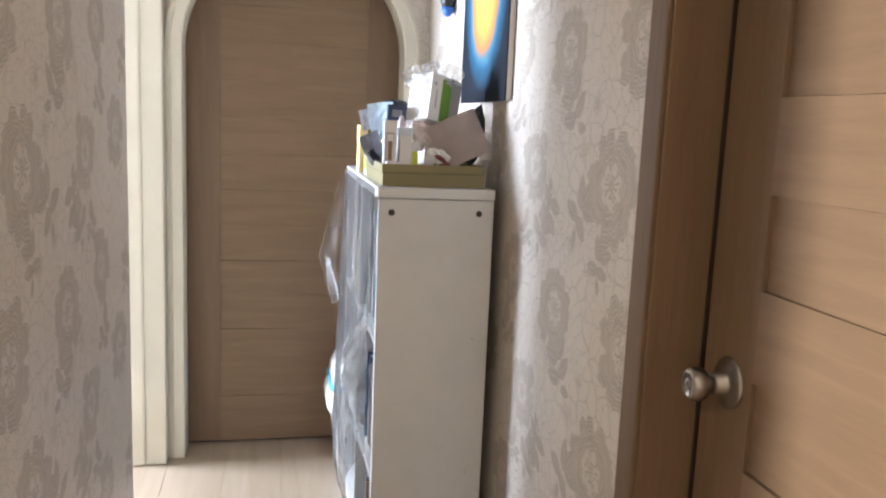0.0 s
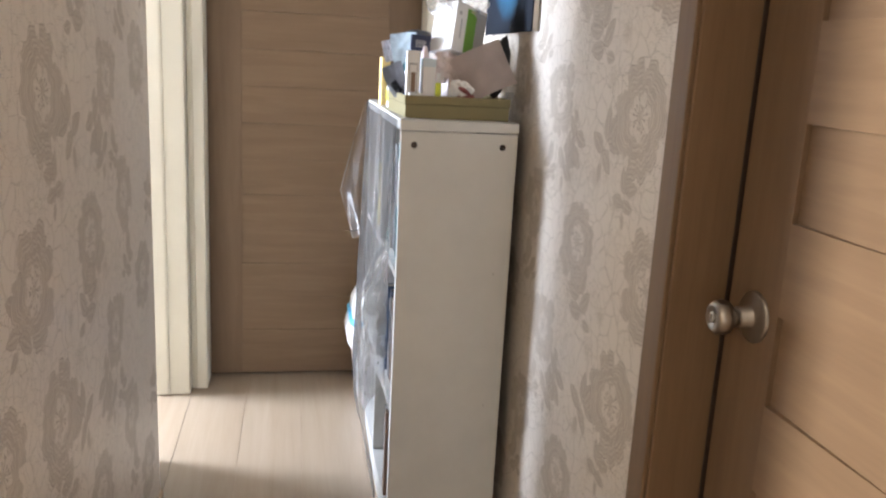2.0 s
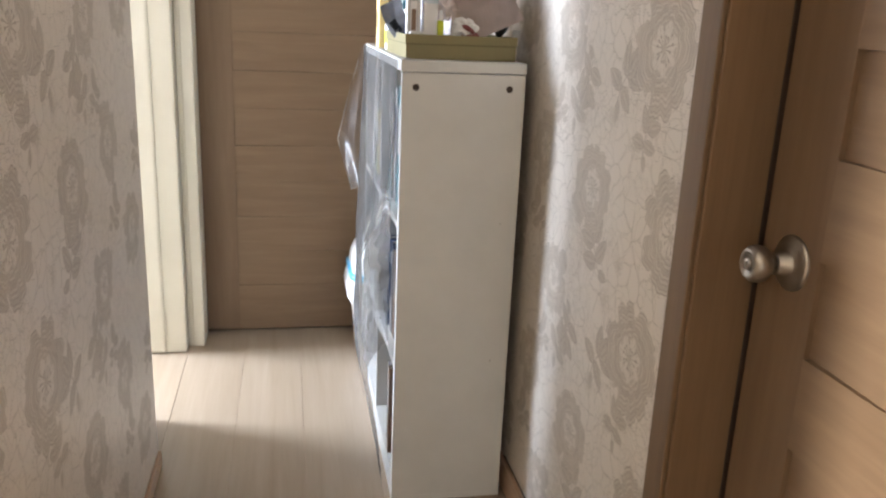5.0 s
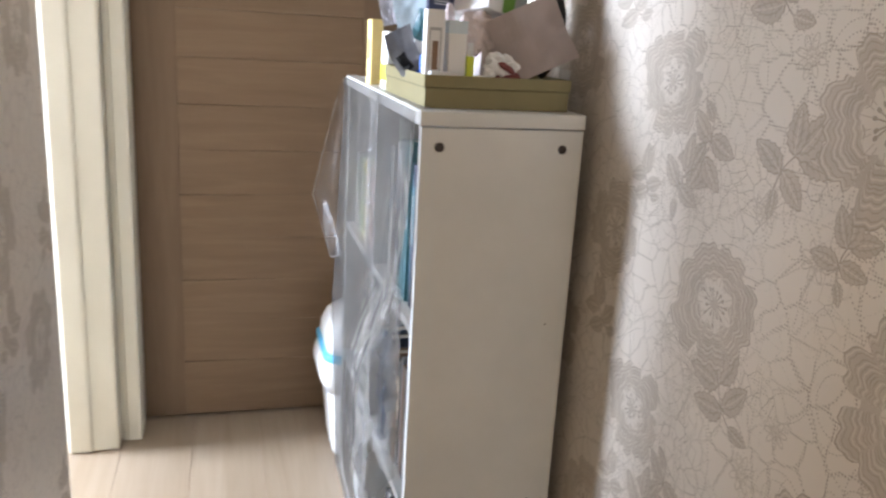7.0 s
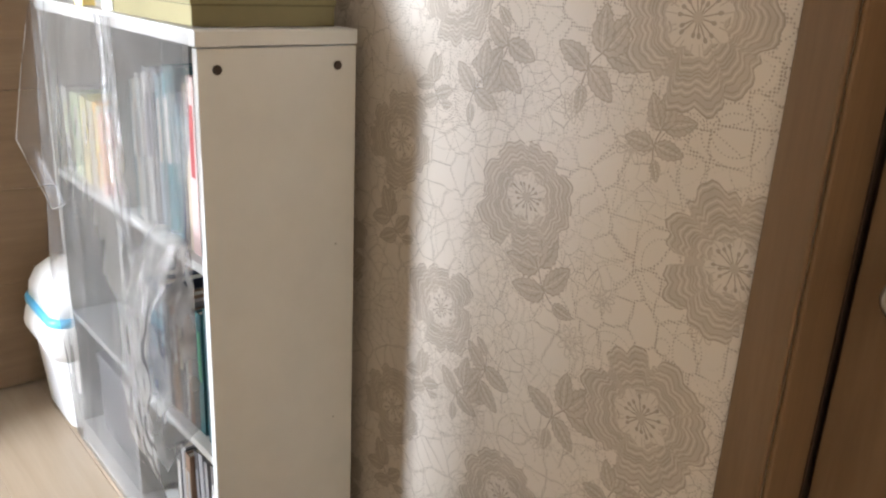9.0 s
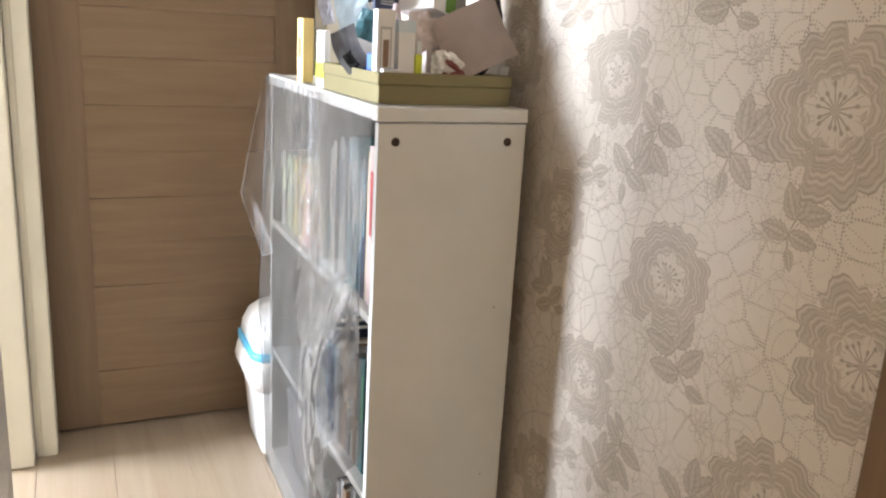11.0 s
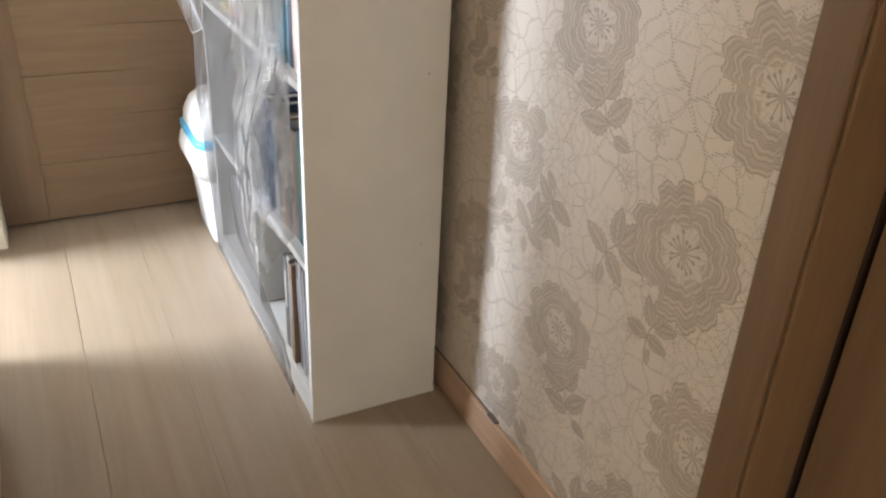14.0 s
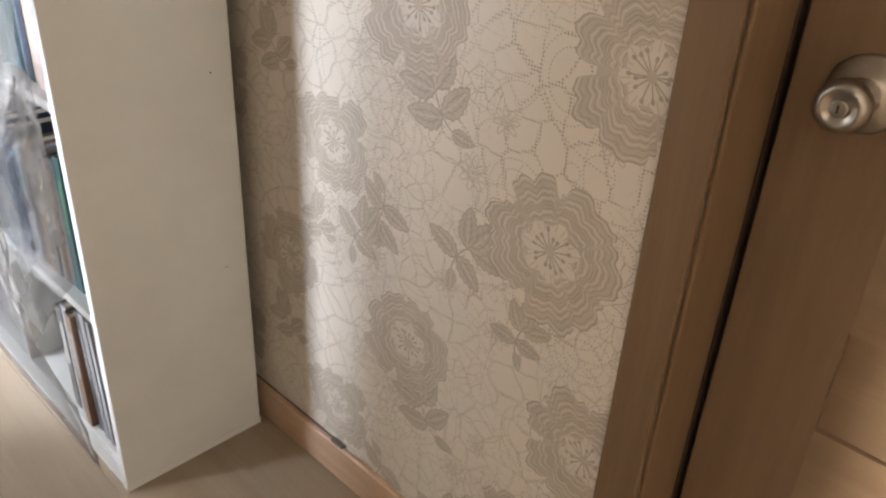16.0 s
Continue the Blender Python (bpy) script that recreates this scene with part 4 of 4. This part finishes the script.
# ---- painting and ornament on the right wall ----
def painted():
    m = bpy.data.materials.new("planet_painting")
    m.use_nodes = True
    nt = m.node_tree
    p = nt.nodes["Principled BSDF"]
    v = coords(nt, (1, 1, 0.85), jitter=False)
    ln = nt.nodes.new("ShaderNodeVectorMath")
    ln.operation = "LENGTH"
    nt.links.new(v, ln.inputs[0])
    n = nd(nt, "ShaderNodeTexNoise", Scale=22.0, Detail=5.0)
    nt.links.new(v, n.inputs["Vector"])
    ma = nd(nt, "ShaderNodeMath")
    ma.operation = "MULTIPLY_ADD"
    ma.inputs[1].default_value, ma.inputs[2].default_value = 0.03, -0.015
    nt.links.new(n.outputs[0], ma.inputs[0])
    sm = nd(nt, "ShaderNodeMath")
    nt.links.new(ln.outputs["Value"], sm.inputs[0])
    nt.links.new(ma.outputs[0], sm.inputs[1])
    c = ramp(nt, sm.outputs[0], [(0.0, (0.55, 0.42, 0.10)), (0.10, (0.55, 0.30, 0.07)), (0.145, (0.38, 0.16, 0.06)), (0.165, (0.06, 0.16, 0.22)), (0.19, (0.02, 0.08, 0.14)), (0.24, (0.010, 0.014, 0.022)), (0.40, (0.008, 0.009, 0.012))])
    nt.links.new(c, p.inputs["Base Color"])
    p.inputs["Roughness"].default_value = 0.85
    p.inputs["Specular IOR Level"].default_value = 0.12
    bump(nt, p, n.outputs[0], 0.2, 0.002)
    return m


pic = thing("canvas_painting", pose(0.5985, 2.235, 1.733), "dark canvas painting of an orange glowing disc with blue halo", "painting")
part("canvas", boxes((-0.019, -0.015, -0.250, 0.260, -0.312, 0.312), bevel=0.001), painted(), pic)
part("stretcher", boxes((-0.015, -0.001, -0.248, -0.220, -0.310, 0.310), (-0.015, -0.001, 0.230, 0.258, -0.310, 0.310), (-0.015, -0.001, -0.220, 0.230, -0.310, -0.282), (-0.015, -0.001, -0.220, 0.230, 0.282, 0.310)), M_CANVAS, pic)

orn = thing("wall_ornament", pose(0.575, 2.73, 1.715), "dark oval hanging ornament with a glossy blue end", "ornament")
part("shell", lathe([(0.0, 0.02), (0.018, 0.024), (0.026, 0.045), (0.028, 0.09), (0.022, 0.14), (0.010, 0.17), (0.0, 0.175)], 24), M_BLACK, orn, smooth=True)
part("blue_end", lathe([(0.0, -0.004), (0.010, 0.000), (0.019, 0.012), (0.0225, 0.028), (0.0, 0.030)], 24), M_DEEPBLUE, orn, "glossy blue end", True)
part("cord", lathe([(0.0015, 0.175), (0.0015, 0.30), (0, 0.30)], 8), M_BLACK, orn)


# ---- printed flowers and leaves of the wallpaper, raised on the paper ----
class Print:
    """Gathers flat shapes in (u, v), stacked by a hair, on a wall."""

    def __init__(self):
        self.verts, self.faces, self.mats = [], [], []

    def poly(self, pts, h, tone):
        k = len(self.verts)
        self.verts += [(u, v, h) for u, v in pts]
        self.faces.append(tuple(range(k, k + len(pts))))
        self.mats.append(tone)

    def line(self, pts, w, h, tone):
        for (a, b), (c, d) in zip(pts, pts[1:]):
            dx, dy = c - a, d - b
            l = math.hypot(dx, dy) or 1e-6
            nx, ny = -dy / l * w / 2, dx / l * w / 2
            self.poly([(a + nx, b + ny), (a - nx, b - ny), (c - nx, d - ny), (c + nx, d + ny)], h, tone)


TAUPE, DARK, PALE, LINE, GROUND = range(5)


def petal_pts(cx, cy, ang, along, across, seed, n=48, wave=0.075):
    out = []
    for i in range(n):
        f = 2 * math.pi * i / n
        k = 1 + wave * math.sin(5 * f + seed) + 0.6 * wave * math.sin(9 * f + 2 * seed) + 0.06 * nz(math.cos(f) * 2, math.sin(f) * 2, seed)
        a, b = along * math.cos(f) * k, across * math.sin(f) * k
        out.append((cx + a * math.cos(ang) - b * math.sin(ang), cy + a * math.sin(ang) + b * math.cos(ang)))
    return out


def frill(f, seed):
    """Frilled petal margin: pointed scallops of uneven size."""
    return 1 + 0.13 * (abs(math.sin(2.5 * f + seed)) - 0.6) + 0.07 * (abs(math.sin(5.5 * f + 2.1 * seed)) - 0.6) + 0.12 * nz(math.cos(f) * 1.6, math.sin(f) * 1.6, seed)


def flower(pr, cu, cv, R, seed, squash=0.95):
    """Peony: frilled overlapping petals with contour lines that crowd towards the margin, pale heart, dotted stamens."""
    rnd = random.Random(seed)
    h = 0.0001
    R *= 1.14
    n = 7
    pr.poly(petal_pts(cu, cv, 0, R * 0.70, R * 0.68, seed, wave=0.05), h, TAUPE)
    h += 0.000004
    order = list(range(n))
    rnd.shuffle(order)
    spin = rnd.random() * 6.28
    for i in order:
        ang = spin + i * 2 * math.pi / n + rnd.uniform(-0.18, 0.18)
        tip, half, seed_f = R * rnd.uniform(0.84, 1.14), R * rnd.uniform(0.36, 0.48), rnd.random() * 6.28
        root = 0.16 * R
        co, si = math.cos(ang), math.sin(ang)
        for k in range(8):
            s = 1 - 0.105 * k
            for j, (shrink, tone) in enumerate(((0.0, DARK if k == 0 else LINE), (0.026 if k == 0 else 0.020, TAUPE), (0.050, PALE if k in (0, 2, 3, 5) else LINE if k == 4 else TAUPE), (0.072, TAUPE if k < 6 else PALE))):
                q = s - shrink
                pts = []
                for m in range(40):
                    f = 2 * math.pi * m / 40
                    w = frill(f, seed_f + 0.06 * k)
                    a = root + (tip - root) * 0.5 * (1 + math.cos(f)) * q * w
                    b = half * math.sin(f) * (0.62 + 0.38 * math.cos(f)) * 1.18 * (0.25 + 0.75 * q) * w
                    pts.append((cu + a * co - b * si, cv + (a * si + b * co) * squash))
                pr.poly(pts, h, tone)
                h += 0.0000018
    h += 0.000002
    heart = []
    for m in range(44):
        f = 2 * math.pi * m / 44
        r = R * (0.37 + 0.055 * math.sin(7 * f + seed) + 0.05 * nz(math.cos(f) * 3, math.sin(f) * 3, seed))
        heart.append((cu + r * math.cos(f), cv + r * math.sin(f) * squash))
    pr.poly(heart, h, GROUND)
    h += 0.000003
    for i in range(22):
        a = i * 2 * math.pi / 22 + rnd.uniform(-0.1, 0.1)
        pr.line([(cu + 0.27 * R * math.cos(a), cv + 0.27 * R * math.sin(a)), (cu + 0.42 * R * math.cos(a), cv + 0.42 * R * math.sin(a))], R * 0.014, h, TAUPE)
    for i in range(15):
        a = i * 2 * math.pi / 15 + rnd.uniform(-0.14, 0.14)
        l = R * rnd.uniform(0.15, 0.31)
        ex, ey = cu + l * math.cos(a), cv + l * math.sin(a)
        pr.line([(cu + 0.04 * R * math.cos(a), cv + 0.04 * R * math.sin(a)), (ex, ey)], R * 0.018, h, DARK)
        pr.poly(petal_pts(ex, ey, a, R * 0.036, R * 0.026, 0, 8, 0.0), h + 0.000003, DARK)
    pr.poly(petal_pts(cu, cv, 0, R * 0.07, R * 0.07, 0, 10, 0.0), h + 0.000003, TAUPE)


def leaf(pr, bu, bv, ang, length, width, h, seed):
    n = 12
    up, dn = [], []
    for i in range(n + 1):
        t = i / n
        w = width / 2 * math.sin(math.pi * t ** 0.8) ** 0.75 * (1 + 0.10 * (1 if i % 2 else -1))
        up.append((length * t, w))
        dn.append((length * t, -w))
    bend = 0.25 * math.sin(seed * 2.3)
    co, si = math.cos(ang), math.sin(ang)

    def to(p, s=1.0):
        x, y = (p[0] - length / 2) * s + length / 2, p[1] * s
        y += bend * x * x / length
        return (bu + x * co - y * si, bv + x * si + y * co)
    ring = up + dn[-2:0:-1]
    pr.poly([to(p) for p in ring], h, DARK)
    pr.poly([to(p, 0.91) for p in ring], h + 0.000002, TAUPE)
    pr.poly([to((p[0], p[1] * 0.55), 0.80) for p in ring], h + 0.000004, LINE)
    pr.poly([to((p[0], p[1] * 0.42), 0.74) for p in ring], h + 0.000006, TAUPE)
    pr.line([to((length * 0.02 + 0.094 * length * i, 0)) for i in range(10)], 0.0014, h + 0.000008, PALE)
    for i in range(4):
        t = 0.18 + 0.17 * i
        for s in (-1, 1):
            pr.line([to((length * t, 0)), to((length * (t + 0.14), s * width * 0.30))], 0.0010, h + 0.000008, DARK)


SPRAY = ((0.98, 62, 0.95), (0.92, 12, 1.0), (0.90, -48, 0.92), (0.50, 98, 0.86), (0.42, -82, 0.90), (0.10, 135, 0.55))


def leaves(pr, cu, cv, size, seed):
    """A curved stem with a spray of toothed leaves and a bud at its foot."""
    rnd = random.Random(seed)
    base = (1.2, 2.2, 1.0, 5.0, 1.8, 0.7)[seed % 6]
    stem, a = [(cu - 0.75 * size * math.cos(base), cv - 0.75 * size * math.sin(base))], base - 0.45
    for i in range(12):
        stem.append((stem[-1][0] + 0.115 * size * math.cos(a), stem[-1][1] + 0.115 * size * math.sin(a)))
        a += 0.075
    pr.line(stem, 0.0024, 0.00009, DARK)
    for i, (along, turn, k) in enumerate(SPRAY):
        u, v = stem[min(12, int(round(along * 12)))]
        leaf(pr, u, v, base + math.radians(turn + rnd.uniform(-8, 8)), 1.50 * size * k, 0.86 * size * k, 0.00012 + 0.00002 * i, seed + i)


def dotted(pr, pts, gap=0.0054, r=0.00118):
    """Small printed dots strung along a curve."""
    left = 0.0
    for (a, b), (c, d) in zip(pts, pts[1:]):
        l = math.hypot(c - a, d - b)
        at = left
        while at < l:
            u, v = a + (c - a) * at / l, b + (d - b) * at / l
            pr.poly([(u + r * math.cos(k * math.pi / 3), v + r * math.sin(k * math.pi / 3)) for k in range(6)], 0.00004, DARK)
            at += gap
        left = at - l


def lace(pr, u0, v0, seed):
    """Dotted rings and arcs of the lace ground over one repeat."""
    rnd = random.Random(seed)
    for i in range(70):
        cu, cv = u0 + rnd.random() * REPEAT_U, v0 + rnd.random() * REPEAT_V
        r, a0, sweep = rnd.choice((0.012, 0.022, 0.032, 0.040)), rnd.random() * 6.28, rnd.choice((6.2, 6.2, 3.4, 2.4))
        squash = rnd.uniform(0.75, 1.2)
        for k in ((1.0, 1.45) if r > 0.03 and sweep > 6 else (1.0,)):
            n = 22
            dotted(pr, [(cu + r * k * math.cos(a0 + sweep * j / n), cv + r * k * squash * math.sin(a0 + sweep * j / n)) for j in range(n + 1)])
    for i in range(110):
        p, a = (u0 + rnd.random() * REPEAT_U, v0 + rnd.random() * REPEAT_V), rnd.random() * 6.28
        pts, bend = [p], rnd.uniform(-0.35, 0.35)
        for j in range(9):
            a += bend
            pts.append((pts[-1][0] + 0.012 * math.cos(a), pts[-1][1] + 0.012 * math.sin(a)))
        dotted(pr, pts)


def daisy(pr, cu, cv, R, seed):
    for i in range(8):
        a = seed + i * math.pi / 4
        ring = petal_pts(cu + math.cos(a) * R * 0.62, cv + math.sin(a) * R * 0.62, a, R * 0.38, R * 0.17, 0, 12, 0.0)
        pr.line(ring + ring[:1], 0.0016, 0.00008, TAUPE)
        pr.line([(cu, cv), (cu + math.cos(a) * R * 0.5, cv + math.sin(a) * R * 0.5)], 0.0013, 0.00008, TAUPE)


REPEAT_V, REPEAT_U = 0.545, 1.06
FLOWERS = ((1.321, 0.714, 0.100), (1.576, 0.975, 0.090), (1.220, 0.970, 0.088), (1.763, 0.724, 0.080), (1.895, 1.005, 0.080), (2.10, 0.76, 0.085))
LEAVES = ((1.471, 0.636, 0.048), (1.521, 0.850, 0.052), (1.650, 0.650, 0.046), (1.352, 0.555, 0.036), (1.905, 0.840, 0.042), (2.20, 0.93, 0.045), (1.700, 1.120, 0.044), (1.800, 0.560, 0.034))
DAISIES = ((1.462, 0.775, 0.028), (1.600, 0.860, 0.034), (1.412, 0.862, 0.022), (1.690, 0.890, 0.034), (1.395, 0.545, 0.026), (1.660, 0.560, 0.026), (1.500, 0.580, 0.024), (1.250, 0.880, 0.024))


def print_wall(name, parent, u0, u1, to_world, z0=0.0):
    pr = Print()
    seed = 0
    for iu in range(-3, 3):
        for iv in range(-3, 5):
            for kind, rows in (("d", DAISIES), ("f", FLOWERS), ("l", LEAVES)):
                for k, (u, v, r) in enumerate(rows):
                    seed += 1
                    u_, v_ = u + iu * REPEAT_U, v + iv * REPEAT_V
                    if u_ - (0 if iu == 0 and u0 > 1.1 else r) < u0 or u_ + r > u1 or v_ - r < 0.0 or v_ + r > H:
                        continue
                    {"d": daisy, "f": flower, "l": leaves}[kind](pr, u_, v_, r, k + 1)
    ground = Print()
    for iu in range(-1, 2):
        for iv in range(4):
            lace(ground, 1.15 + iu * REPEAT_U, 0.09 + iv * REPEAT_V, 77)
    for f, tone in zip(ground.faces, ground.mats):
        pts = [ground.verts[i][:2] for i in f]
        if all(u0 < u < u1 and 0.09 < v < H for u, v in pts):
            pr.poly(pts, 0.00004, tone)
    me = bpy.data.meshes.new(name)
    me.from_pydata([to_world(min(max(u, u0 - 0.012), u1), v, h) for u, v, h in pr.verts], [], pr.faces)
    for m in (M_TAUPE, M_TAUPE_DARK, M_TAUPE_PALE, M_TAUPE_LINE, M_PAPER_PLAIN):
        me.materials.append(m)
    me.polygons.foreach_set("material_index", pr.mats)
    me.update()
    ob = new(name, me)
    ob.parent = parent
    tagged(ob, "raised taupe flowers and leaves printed on the wallpaper", kind="stuff")
    return ob


print_wall("wallpaper_print", bpy.data.objects["wall_right"], 1.15, 3.10, lambda u, v, h: (0.6 - h, u, v))
print_wall("wallpaper_print", bpy.data.objects["wall_left"], 0.80, LEFT_END - 0.004, lambda u, v, h: (LEFT_X + h, u, v))


# ---- floor planks ----
def plank_mesh(w, l):
    bm = bmesh.new()
    box(bm, -w / 2 + 0.0006, w / 2 - 0.0006, -l / 2 + 0.0006, l / 2 - 0.0006, -0.0028, 0.0, 0.0009)
    me = bpy.data.meshes.new("plank")
    bm.to_mesh(me)
    bm.free()
    me.materials.append(M_PLANK)
    return me


PW, PL, PX = 0.2135, 2.60, -0.1745
plank_me = plank_mesh(PW, PL)
floor_ob = bpy.data.objects["floor"]
rnd = random.Random(5)
for i in range(-10, 9):
    x = PX + (i + 0.5) * PW
    shift = (0.0, 0.21, 0.10, 0.27, 0.15)[i % 5]
    y = -2.70 + shift
    while y < 5.6:
        if -3.9 < x < 0.72:
            ob = new("plank", plank_me)
            ob.parent = floor_ob
            ob.location = (x, y, 0)
        y += PL
